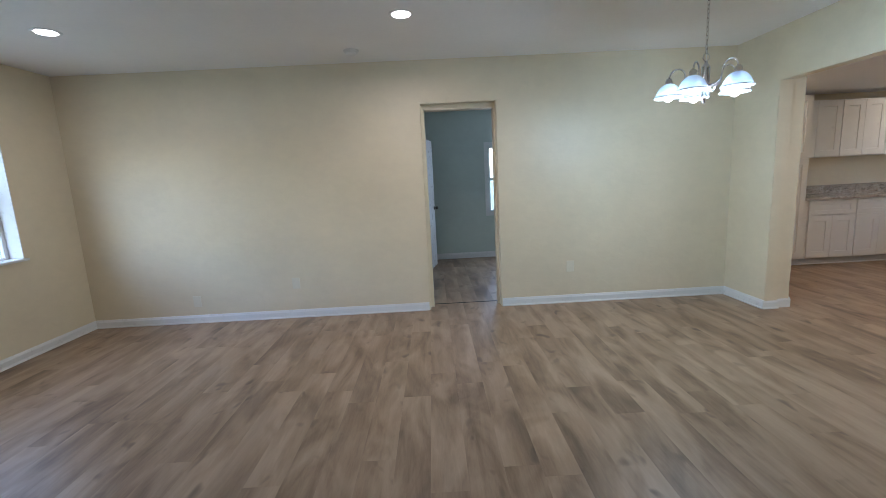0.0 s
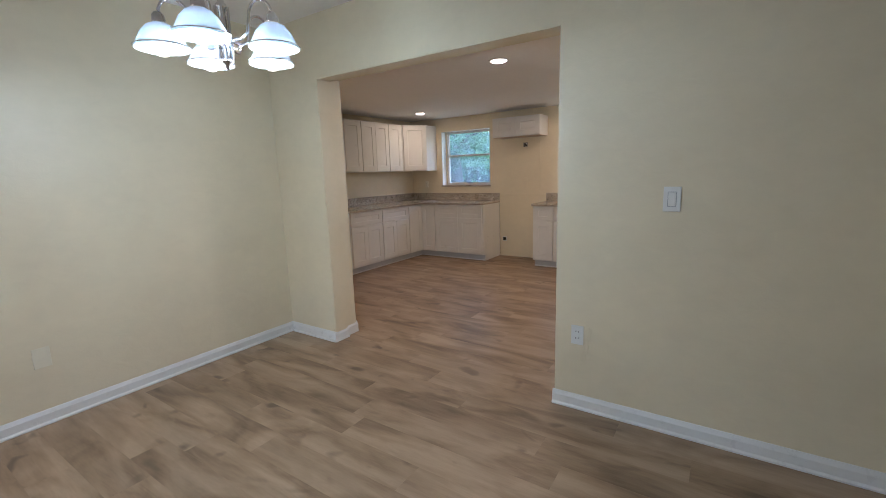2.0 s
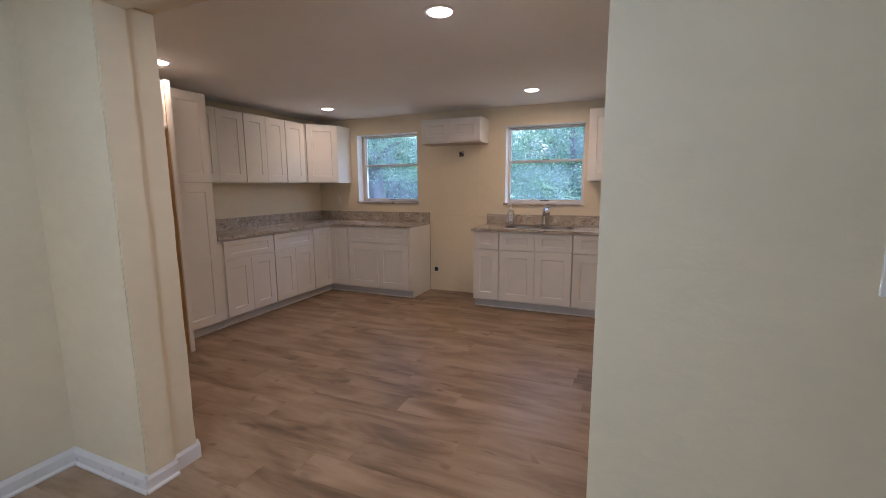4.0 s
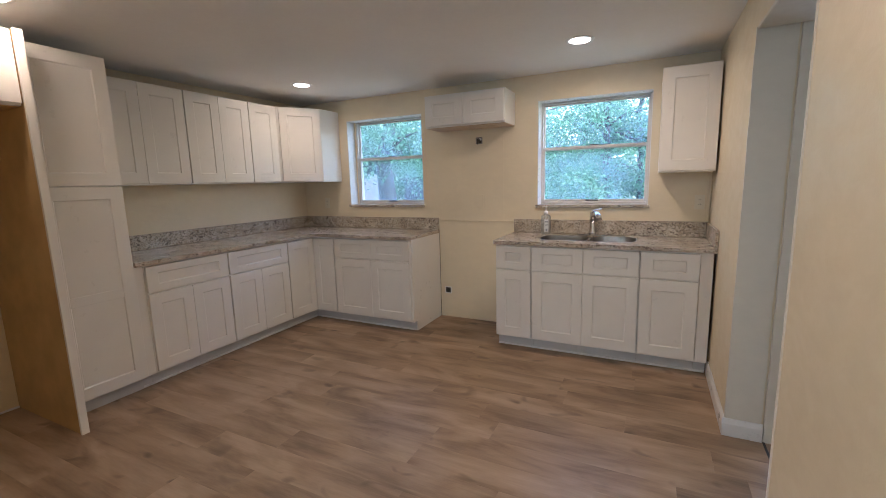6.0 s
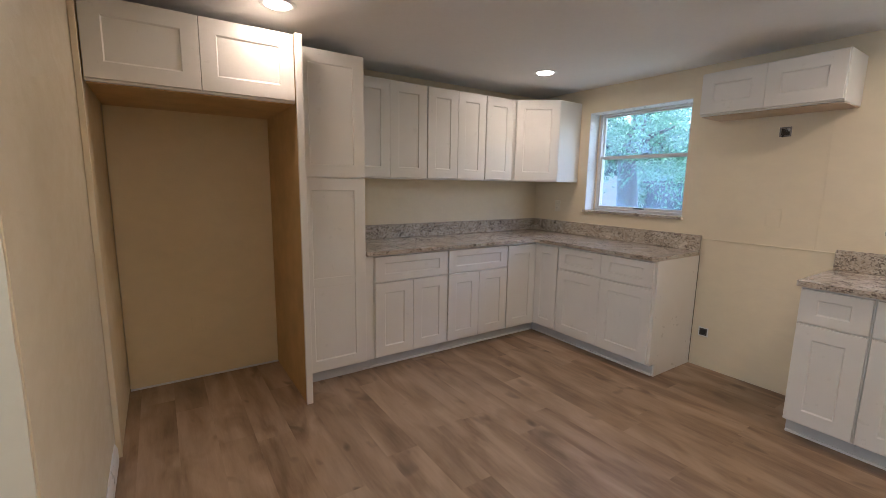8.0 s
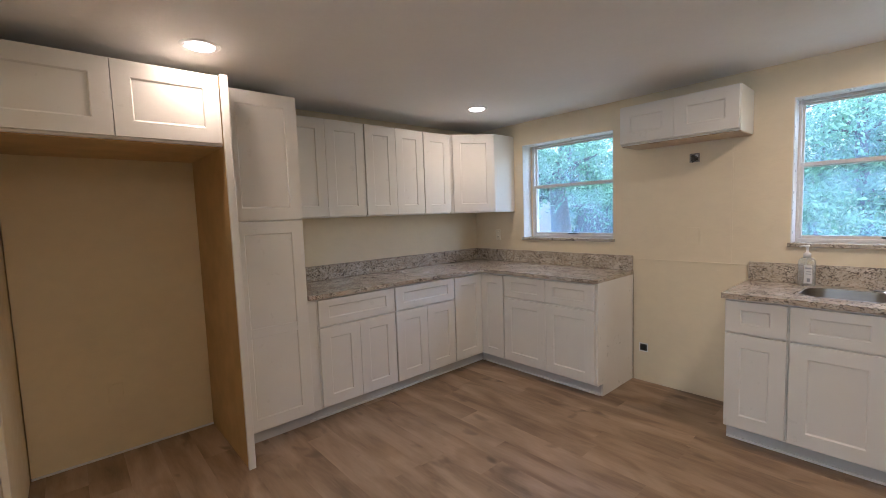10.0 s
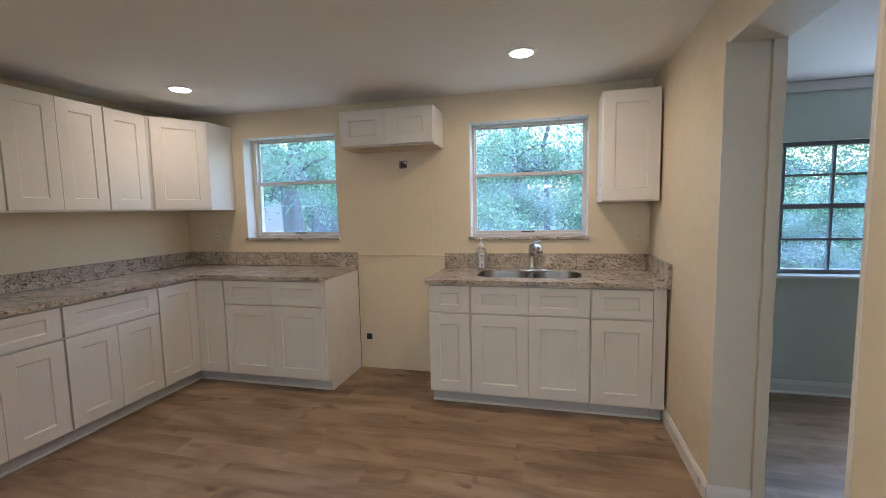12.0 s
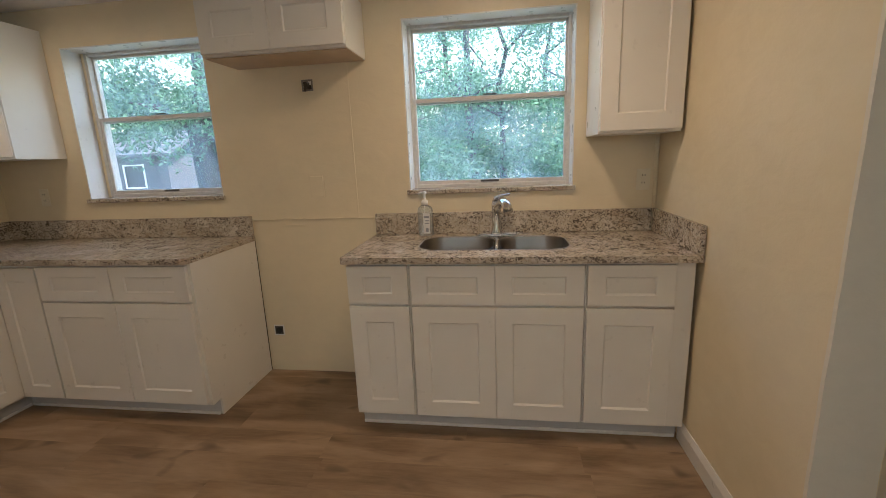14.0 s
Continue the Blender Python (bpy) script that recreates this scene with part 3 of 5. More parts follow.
def far_window(name, m, width, height, label):
    """A hung window in its own wall, built about its lower middle, looking along +y."""
    top = tagged(thing(name, m, label, "window"), kind="structure")
    turn = Matrix(((0, 1, 0, 0), (1, 0, 0, 0), (0, 0, 1, 0), (0, 0, 0, 1)))

    def turned(bm):
        bmesh.ops.transform(bm, matrix=turn, verts=bm.verts)
        return bm

    w = width / 2
    part("window_frame", turned(bars(bmesh.new(), -w, w, 0, height, 0.04, 0.0, 0.07)), TRIM, top)
    part("meeting_rail", turned(boxed(0.01, 0.05, -w + 0.04, w - 0.04, height / 2 - 0.02, height / 2 + 0.02, bevel=0.003)), TRIM, top)
    for a, b in ((0.04, height / 2 - 0.02), (height / 2 + 0.02, height - 0.04)):
        pane("pane", -w + 0.04, w - 0.04, 0.03, 0.035, a, b, top)
    return top


far_window("window_4", pose(WEST - 0.13, sum(WW) / 2, WW_Z[0], 0, 0, 90), WW[1] - WW[0], WW_Z[1] - WW_Z[0], "white living room window, widened in its unseen part")
setting("window_4_sill", boxed(WEST - 0.125, WEST + 0.03, WW[0] - 0.02, WW[1] + 0.02, WW_Z[0] - 0.001, WW_Z[0] + 0.02, bevel=0.003), TRIM, "white painted window sill", "sill")
far_window("window_5", pose(sum(W5) / 2, R2N + 0.06, W5_Z[0]), W5[1] - W5[0], W5_Z[1] - W5_Z[0], "white framed window in the back room")
setting("window_5_casing", wall_x(W5[0] - 0.06, W5[1] + 0.06, R2N - 0.015, R2N - 0.001, W5_Z[1] + 0.06, [(*W5, *W5_Z)], W5_Z[0] - 0.06), TRIM, "white painted window casing", "trim")
for a, c in ((WW[0] - 0.001, WW[0] + 0.008), (WW[1] - 0.008, WW[1] + 0.001)):
    setting("window_4_reveal", boxed(WEST - 0.125, WEST - 0.001, a, c, WW_Z[0] + 0.021, WW_Z[1]), TRIM, "white painted window reveal", "trim")
setting("window_4_reveal", boxed(WEST - 0.125, WEST - 0.001, WW[0] + 0.008, WW[1] - 0.008, WW_Z[1] - 0.008, WW_Z[1] + 0.001), TRIM, "white painted window reveal", "trim")
setting("wall_recess_back", boxed(KWEST + 0.03, 4.394, 6.36, KNORTH - 0.001, 0.004, 2.2), TAN, "tan painted back of the fridge recess", "wall")

# ---- kitchen cabinets ----
PALE = plain("pale_birch_underside", (0.62, 0.48, 0.34), 0.55, 0.15, 6)
DOOR_T = 0.021


def shaker(w, h, rail=0.077, dip=0.007):
    """A shaker front in the x-z plane from its lower left corner, facing -y, with its back at y = 0."""
    bm = bmesh.new()
    e = 0.0016
    rail = min(rail, w * 0.27)
    tall = min(rail, h * 0.27)
    loops = [[(0, 0), 0], [(0, 0), -DOOR_T + e], [(e, e), -DOOR_T], [(rail, tall), -DOOR_T], [(rail + 0.006, tall + 0.008), -DOOR_T + dip]]
    rings = []
    for (u, v), y in loops:
        rings.append([bm.verts.new(p) for p in ((u, y, v), (w - u, y, v), (w - u, y, h - v), (u, y, h - v))])
    for a, b in zip(rings, rings[1:]):
        for k in range(4):
            j = (k + 1) % 4
            bm.faces.new((a[k], a[j], b[j], b[k]))
    bm.faces.new(rings[-1])
    bm.faces.new(rings[0][::-1])
    return bm


def front(name, parent, x, z, w, h, y=0.0, label=""):
    ob = part(name, shaker(w, h), WHITE, parent, label)
    ob.location = (x, y - 0.001, z)
    return ob


def carcass(parent, x0, x1, depth, z0, z1, under=None):
    """The box behind the fronts: the face frame stands at y = 0 and the wall at y = depth."""
    part("body", boxed(x0, x1, 0, depth, z0, z1, bevel=0.0015), WHITE, parent)
    if under is not None:
        part("underside", boxed(x0 + 0.004, x1 - 0.004, 0.018, depth - 0.004, z0 - 0.006, z0 - 0.001), under, parent, "raw wood underside")


TOE_H, BASE_TOP = 0.100, 0.896


def base_cabinet(m, w, doors, drawers, depth, label, toe=True, hollow=False):
    """A base unit from its lower left corner, facing -y."""
    top = thing("base_cabinet", m, label, "cabinet", "kitchen base cabinets")
    if hollow:
        part("body", boxed(0, w, 0, depth, TOE_H, 0.70, bevel=0.0015), WHITE, top)
        part("front_rail", boxed(0, w, 0, 0.02, 0.70, BASE_TOP), WHITE, top)
        part("side", boxed(0, 0.016, 0.021, depth, 0.70, BASE_TOP), WHITE, top)
        part("side", boxed(w - 0.016, w, 0.021, depth, 0.70, BASE_TOP), WHITE, top)
    else:
        carcass(top, 0, w, depth, TOE_H, BASE_TOP)
    if toe:
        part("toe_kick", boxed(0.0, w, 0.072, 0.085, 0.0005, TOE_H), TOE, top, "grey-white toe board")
    gap, side = 0.0022, 0.006
    z_low, z_split, z_top = TOE_H + 0.012, 0.688, BASE_TOP - 0.012
    if drawers:
        dw = (w - 2 * side - gap * (drawers - 1)) / drawers
        for k in range(drawers):
            front("drawer_front", top, side + k * (dw + gap), z_split + 0.009, dw, z_top - z_split - 0.009)
        z_door = z_split - 0.004
    else:
        z_door = z_top
    dw = (w - 2 * side - gap * (doors - 1)) / doors
    for k in range(doors):
        front("cabinet_door", top, side + k * (dw + gap), z_low, dw, z_door - z_low)
    return top


FACE_N, FACE_E = 5.79, 6.645
N_DEPTH, E_DEPTH = KNORTH - FACE_N - 0.003, KEAST - FACE_E - 0.003


def facing_west(y_top, x=FACE_E):
    """Units on the east wall: their local x runs towards -y."""
    return pose(x, y_top, 0, 0, 0, -90)


# North run: filler, two drawer units, the folding corner pair.
filler = thing("cabinet_filler", pose(4.902, FACE_N, 0), "white cabinet filler strip beside the pantry", "filler")
part("body", boxed(0, 0.064, 0, 0.02, TOE_H, BASE_TOP), WHITE, filler)
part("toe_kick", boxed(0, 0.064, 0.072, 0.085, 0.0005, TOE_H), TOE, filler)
base_cabinet(pose(4.968, FACE_N, 0), 0.654, 2, 1, N_DEPTH, "white shaker base cabinet with one wide drawer")
base_cabinet(pose(5.624, FACE_N, 0), 0.650, 2, 1, N_DEPTH, "white shaker base cabinet with one wide drawer")

corner = thing("corner_base_cabinet", pose(0, 0, 0), "white shaker corner base cabinet with an inward folding door", "cabinet", "kitchen base cabinets")
bm = bmesh.new()
outline = [(6.276, KNORTH - 0.003), (6.276, FACE_N), (FACE_E, FACE_N), (FACE_E, 5.50), (KEAST - 0.003, 5.50), (KEAST - 0.003, KNORTH - 0.003)]
lo, hi = ([bm.verts.new((x, y, z)) for x, y in outline] for z in (TOE_H, BASE_TOP))
bm.faces.new(lo[::-1])
bm.faces.new(hi)
for k in range(6):
    bm.faces.new((lo[k], lo[(k + 1) % 6], hi[(k + 1) % 6], hi[k]))
part("body", bm, WHITE, corner)
d = part("cabinet_door", shaker(FACE_E - 6.280 - 0.022, 0.765), WHITE, corner)
d.matrix_local = pose(6.280, FACE_N - 0.001, TOE_H + 0.012)
d = part("cabinet_door", shaker(FACE_N - 5.504 - 0.022, 0.765), WHITE, corner)
d.matrix_local = pose(FACE_E - 0.001, FACE_N - 0.022, TOE_H + 0.012, 0, 0, -90)
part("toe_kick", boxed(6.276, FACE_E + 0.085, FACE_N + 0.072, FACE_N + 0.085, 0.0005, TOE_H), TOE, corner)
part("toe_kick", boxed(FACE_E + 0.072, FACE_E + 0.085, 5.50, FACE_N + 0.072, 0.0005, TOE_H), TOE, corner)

base_cabinet(facing_west(5.498), 0.893, 2, 2, E_DEPTH, "white shaker base cabinet with two drawers beside the stove gap")
end_panel = thing("cabinet_end_panel", pose(0, 0, 0), "white cabinet end panel notched at the toe", "panel")
bm = bmesh.new()
side = [(FACE_E - 0.001, TOE_H), (FACE_E - 0.001, BASE_TOP), (KEAST - 0.004, BASE_TOP), (KEAST - 0.004, 0.001), (FACE_E + 0.07, 0.001), (FACE_E + 0.07, TOE_H)]
a, b = ([bm.verts.new((x, y, z)) for x, z in side] for y in (4.592, 4.604))
bm.faces.new(a)
bm.faces.new(b[::-1])
for k in range(6):
    bm.faces.new((a[k], b[k], b[(k + 1) % 6], a[(k + 1) % 6]))
part("board", bm, WHITE, end_panel)
# Solid dark strip that paints the shadow between the panel and the wall.
part("shade_strip", boxed(KEAST - 0.0075, KEAST - 0.0042, 4.5885, 4.5915, 0.001, BASE_TOP), BRONZE, end_panel, "dark strip standing in for the shadow gap along the wall")

# Sink run.
base_cabinet(facing_west(3.768), 0.306, 1, 1, E_DEPTH, "narrow white shaker base cabinet with one drawer")
base_cabinet(facing_west(3.460), 0.798, 2, 2, E_DEPTH, "white shaker sink cabinet with two false drawer fronts", hollow=True)
base_cabinet(facing_west(2.660), 0.378, 1, 1, E_DEPTH, "white shaker base cabinet with one drawer")
filler = thing("cabinet_filler", facing_west(2.280), "white cabinet filler strip against the wall", "filler")
part("body", boxed(0, 0.075, 0, 0.02, TOE_H, BASE_TOP), WHITE, filler)
part("toe_kick", boxed(0, 0.075, 0.072, 0.085, 0.0005, TOE_H), TOE, filler)

# Shoe strips that run along the foot of the toe boards.
setting("trim", boxed(4.45, FACE_E + 0.06, FACE_N + 0.058, FACE_N + 0.071, 0.0005, 0.016, bevel=0.003), TRIM, "thin white shoe strip along the cabinets", "trim")
setting("trim", boxed(FACE_E + 0.058, FACE_E + 0.071, 4.61, FACE_N + 0.056, 0.0005, 0.016, bevel=0.003), TRIM, "thin white shoe strip along the cabinets", "trim")
setting("trim", boxed(FACE_E + 0.058, FACE_E + 0.071, 2.21, 3.766, 0.0005, 0.016, bevel=0.003), TRIM, "thin white shoe strip along the sink cabinets", "trim")

# ---- worktops ----
TOP_Z = 0.928


def slab(outline, holes=(), z0=BASE_TOP + 0.001, z1=TOP_Z):
    """A stone slab with rounded holes."""
    bm = bmesh.new()
    edges = []
    for loop in (outline, *holes):
        vs = [bm.verts.new((x, y, z1)) for x, y in loop]
        edges += [bm.edges.new((vs[k], vs[(k + 1) % len(vs)])) for k in range(len(vs))]
    bmesh.ops.triangle_fill(bm, use_beauty=True, edges=edges)
    made = bmesh.ops.extrude_face_region(bm, geom=list(bm.faces))
    for v in made["geom"]:
        if isinstance(v, bmesh.types.BMVert):
            v.co.z = z0
    return bm


def rounded(x0, x1, y0, y1, r, steps=8):
    pts = []
    for cx, cy, a0 in ((x1 - r, y1 - r, 0), (x0 + r, y1 - r, 90), (x0 + r, y0 + r, 180), (x1 - r, y0 + r, 270)):
        pts += [(cx + r * math.cos(radians(a0 + 90 * k / steps)), cy + r * math.sin(radians(a0 + 90 * k / steps))) for k in range(steps + 1)]
    return pts


EDGE_N, EDGE_E = 5.752, 6.607
top1 = thing("worktop", pose(0, 0, 0), "speckled beige granite worktop in an L shape with upstands", "worktop")
part("slab", slab([(4.905, EDGE_N), *[(EDGE_E - 0.06 + 0.06 * math.sin(radians(a)), EDGE_N - 0.06 + 0.06 * math.cos(radians(a))) for a in (0, 22, 45, 67, 90)], (EDGE_E, 4.62), (EDGE_E + 0.03, 4.588), (KEAST - 0.003, 4.588), (KEAST - 0.003, KNORTH - 0.003), (4.905, KNORTH - 0.003)]), STONE, top1)
part("upstand", boxed(4.905, KEAST - 0.022, KNORTH - 0.023, KNORTH - 0.003, TOP_Z + 0.001, TOP_Z + 0.126, bevel=0.002), STONE, top1)
part("upstand", boxed(KEAST - 0.021, KEAST - 0.003, 4.590, KNORTH - 0.003, TOP_Z + 0.001, TOP_Z + 0.126, bevel=0.002), STONE, top1)

SINK_Y, SINK_X = (2.70, 3.45), (6.755, 7.105)
top2 = thing("worktop", pose(0, 0, 0), "speckled beige granite worktop with a sink cut-out", "worktop")
bm = slab([(EDGE_E, 2.192), (KEAST - 0.003, 2.192), (KEAST - 0.003, 3.785), (EDGE_E + 0.01, 3.785), (EDGE_E, 3.775)], [rounded(*SINK_X, *SINK_Y, 0.11)])
part("slab", bm, STONE, top2)
part("upstand", boxed(KEAST - 0.021, KEAST - 0.003, 2.212, 3.783, TOP_Z + 0.001, TOP_Z + 0.126, bevel=0.002), STONE, top2)
part("upstand", boxed(EDGE_E + 0.004, KEAST - 0.022, 2.190, 2.210, TOP_Z + 0.001, TOP_Z + 0.126, bevel=0.002), STONE, top2)

# ---- sink, tap and bottle ----


def sink():
    top = thing("sink", pose(0, 0, 0), "double-bowl brushed steel sink set into the granite", "sink")
    mid = 3.055
    for y0, y1 in ((SINK_Y[0] + 0.004, mid - 0.014), (mid + 0.014, SINK_Y[1] - 0.004)):
        bm, rings = bmesh.new(), []
        for inset, z in ((0.0, TOP_Z - 0.002), (0.004, TOP_Z - 0.02), (0.012, 0.76), (0.04, 0.735)):
            rings.append([bm.verts.new((x, y, z)) for x, y in rounded(SINK_X[0] + 0.004 + inset, SINK_X[1] - 0.004 - inset, y0 + inset, y1 - inset, 0.10 - inset)])
        n = len(rings[0])
        for a, b in zip(rings, rings[1:]):
            for k in range(n):
                bm.faces.new((a[k], a[(k + 1) % n], b[(k + 1) % n], b[k]))
        bm.faces.new(rings[-1])
        bowl = part("bowl", bm, STEEL, top, smooth=True)
        part("drain", lathe(bmesh.new(), [(0.0, 0.738), (0.03, 0.738), (0.042, 0.7405), (0.045, 0.7365)], 20, ((SINK_X[0] + SINK_X[1]) / 2, (y0 + y1) / 2, 0)), CHROME, bowl, "chrome drain")
    part("divider", boxed(SINK_X[0] + 0.012, SINK_X[1] - 0.012, mid - 0.0135, mid + 0.0135, 0.83, TOP_Z - 0.004, bevel=0.006), NICKEL, top)
    lip = slab(rounded(SINK_X[0] - 0.005, SINK_X[1] + 0.005, SINK_Y[0] - 0.005, SINK_Y[1] + 0.005, 0.115), [rounded(SINK_X[0] + 0.004, SINK_X[1] - 0.004, SINK_Y[0] + 0.004, SINK_Y[1] - 0.004, 0.106)], TOP_Z + 0.0005, TOP_Z + 0.002)
    part("rim", lip, STEEL, top)


sink()


def tap():
    top = thing("tap", pose(7.155, 3.06, TOP_Z), "chrome single-lever kitchen tap on a deck plate", "tap")
    plate = slab(rounded(-0.028, 0.028, -0.125, 0.125, 0.027), (), 0.0005, 0.009)
    part("deck_plate", plate, CHROME, top)
    part("body", lathe(bmesh.new(), [(0.0, 0.009), (0.032, 0.009), (0.030, 0.022), (0.025, 0.04), (0.023, 0.12), (0.026, 0.145), (0.028, 0.17), (0.022, 0.19), (0.0, 0.196)], 20), CHROME, top, smooth=True)
    path = [(-0.006, -0.004, 0.12), (-0.03, -0.012, 0.165), (-0.065, -0.028, 0.19), (-0.105, -0.045, 0.193), (-0.14, -0.06, 0.175), (-0.155, -0.066, 0.15)]
    part("spout", tube(bmesh.new(), path, 0.02, 14, [0.020, 0.021, 0.021, 0.022, 0.025, 0.026]), CHROME, top, smooth=True)
    lever = [(0.0, 0.004, 0.188), (-0.008, -0.002, 0.208), (-0.026, -0.030, 0.222), (-0.045, -0.075, 0.232)]
    part("lever", tube(bmesh.new(), lever, 0.01, 10, [0.020, 0.014, 0.0075, 0.006]), CHROME, top, smooth=True)


tap()


def oval(rx, ry, steps=28):
    """A soft-cornered rectangle, between an ellipse and a box."""
    pts = []
    for k in range(steps):
        c, w = math.cos(2 * math.pi * k / steps), math.sin(2 * math.pi * k / steps)
        pts.append((rx * math.copysign(abs(c) ** 0.55, c), ry * math.copysign(abs(w) ** 0.55, w)))
    return pts


def pump_bottle(m, label):
    top = thing("soap_bottle", m, label, "bottle")
    bm, rings = bmesh.new(), []
    for grow, z in ((0.90, 0.001), (1.0, 0.006), (1.0, 0.128), (0.92, 0.142), (0.66, 0.152), (0.40, 0.157)):
        rings.append([bm.verts.new((x * grow, y * grow, z)) for x, y in oval(0.023, 0.038)])
    n = len(rings[0])
    for a, b in zip(rings, rings[1:]):
        for k in range(n):
            bm.faces.new((a[k], a[(k + 1) % n], b[(k + 1) % n], b[k]))
    bm.faces.new(rings[0][::-1])
    bm.faces.new(rings[-1])
    body = part("bottle_body", bm, CLEAR, top, "clear plastic body", smooth=True)
    part("label", boxed(-0.0246, -0.0236, -0.030, 0.004, 0.016, 0.118), LABEL, body, "pale label with grey print")
    for z0, z1, y0, y1 in ((0.094, 0.104, -0.027, 0.0), (0.078, 0.083, -0.027, -0.006), (0.066, 0.070, -0.027, -0.003), (0.024, 0.044, -0.022, -0.008)):
        part("printed_bar", boxed(-0.0252, -0.0247, y0, y1, z0, z1), INK, body)
    z = 0.1575
    cap = part("pump", lathe(bmesh.new(), [(0.0, z), (0.017, z), (0.017, z + 0.020), (0.010, z + 0.026), (0.0055, z + 0.028), (0.0055, z + 0.055), (0.011, z + 0.057), (0.011, z + 0.066), (0.0, z + 0.068)], 16), PLATE, top, "white pump head", smooth=True)
    part("nozzle", tube(bmesh.new(), [(0, 0, z + 0.061), (-0.006, 0.018, z + 0.062), (-0.010, 0.031, z + 0.055)], 0.005, 8), PLATE, cap)
    part("dip_tube", tube(bmesh.new(), [(0, 0, z - 0.001), (0.002, 0.004, 0.08), (0.004, 0.010, 0.012)], 0.003, 6), PLATE, cap)


CLEAR = clear_plastic("clear_plastic", (0.90, 0.94, 0.97))
LABEL = plain("paper_label", (0.78, 0.79, 0.80), 0.5, 0.06, 60)
INK = plain("grey_ink", (0.30, 0.32, 0.36), 0.6, 0.1)
pump_bottle(pose(7.155, 3.465, TOP_Z, 0, 0, -8) @ Matrix.Scale(1.14, 4), "clear plastic pump bottle with a label on the granite")

# ---- tall pantry, fridge surround, wall cabinets ----
UP_LOW, UP_TOP, TALL_TOP = 1.456, 2.222, 2.254
PANTRY_Y = 5.775

pantry = thing("pantry_cabinet", pose(4.432, PANTRY_Y, 0), "tall white shaker pantry cabinet with two stacked doors", "cabinet")
carcass(pantry, 0, 0.466, KNORTH - PANTRY_Y - 0.003, TOE_H, TALL_TOP)
part("toe_kick", boxed(0, 0.466, 0.072, 0.085, 0.0005, TOE_H), TOE, pantry)
front("cabinet_door", pantry, 0.006, TOE_H + 0.012, 0.454, 1.448 - TOE_H - 0.012, label="tall lower door with a middle rail")
part("middle_rail", boxed(0.063, 0.403, -0.0195, -0.006, 0.715, 0.775, bevel=0.001), WHITE, pantry)
front("cabinet_door", pantry, 0.006, 1.454, 0.454, TALL_TOP - 1.454 - 0.008)

FR_Y = 5.555
panel = thing("fridge_side_panel", pose(0, 0, 0), "tall wood side panel with a white front edge", "panel")
part("board", boxed(4.396, 4.428, FR_Y + 0.02, KNORTH - 0.003, 0.001, TALL_TOP, bevel=0.001), PLY, panel, "raw birch inner face")
part("edge_strip", boxed(4.392, 4.431, FR_Y, FR_Y + 0.019, 0.001, TALL_TOP, bevel=0.0015), WHITE, panel, "white front edge")
panel = thing("fridge_side_panel", pose(0, 0, 0), "tall tan painted side panel against the plaster wall", "panel")
part("board", boxed(KWEST + 0.002, KWEST + 0.024, FR_Y, KNORTH - 0.003, 0.001, TALL_TOP, bevel=0.001), TAN, panel)
part("edge_strip", boxed(KWEST + 0.002, KWEST + 0.027, FR_Y - 0.02, FR_Y - 0.001, 0.001, TALL_TOP, bevel=0.0015), CREAM, panel)

fr_cab = thing("fridge_top_cabinet", pose(KWEST + 0.028, FR_Y + 0.042, 0), "white shaker two-door cabinet over the empty fridge recess", "cabinet")
w = 4.391 - KWEST - 0.028
carcass(fr_cab, 0, w, 6.358 - FR_Y - 0.042, 1.872, TALL_TOP, PLY)
front("cabinet_door", fr_cab, 0.004, 1.884, w / 2 - 0.006, TALL_TOP - 1.892)
front("cabinet_door", fr_cab, w / 2 + 0.002, 1.884, w / 2 - 0.006, TALL_TOP - 1.892)
setting("trim", boxed(KWEST + 0.03, 4.394, 6.349, 6.359, 0.001, 0.014, bevel=0.002), TRIM, "thin white strip at the foot of the recess", "trim")


def wall_cabinet(m, w, doors, label, z0=UP_LOW, z1=UP_TOP, depth=0.30, under=None):
    top = thing("wall_cabinet", m, label, "cabinet", "kitchen wall cabinets")
    carcass(top, 0, w, depth, z0, z1, under)
    dw = (w - 0.008 - 0.0018 * (doors - 1)) / doors
    for k in range(doors):
        front("cabinet_door", top, 0.004 + k * (dw + 0.0018), z0 + 0.012, dw, z1 - z0 - 0.02)
    return top


UP_Y = KNORTH - 0.303
wall_cabinet(pose(4.902, UP_Y, 0), 0.695, 2, "white two-door shaker wall cabinet beside the pantry")
wall_cabinet(pose(5.600, UP_Y, 0), 0.624, 2, "white two-door shaker wall cabinet")
wall_cabinet(pose(6.227, UP_Y, 0), 0.330, 1, "white single-door shaker wall cabinet")
cc = thing("corner_wall_cabinet", pose(0, 0, 0), "white shaker corner wall cabinet with a diagonal door", "cabinet", "kitchen wall cabinets")
bm = bmesh.new()
DIAG = ((6.560, UP_Y), (6.930, 5.832))
outline = [(6.560, KNORTH - 0.003), DIAG[0], DIAG[1], (KEAST - 0.003, 5.832), (KEAST - 0.003, KNORTH - 0.003)]
lo, hi = ([bm.verts.new((x, y, z)) for x, y in outline] for z in (UP_LOW, UP_TOP))
bm.faces.new(lo[::-1])
bm.faces.new(hi)
for k in range(5):
    bm.faces.new((lo[k], lo[(k + 1) % 5], hi[(k + 1) % 5], hi[k]))
part("body", bm, WHITE, cc)
way = Vector(DIAG[1]) - Vector(DIAG[0])
d = part("cabinet_door", shaker(way.length - 0.045, UP_TOP - UP_LOW - 0.02), WHITE, cc)
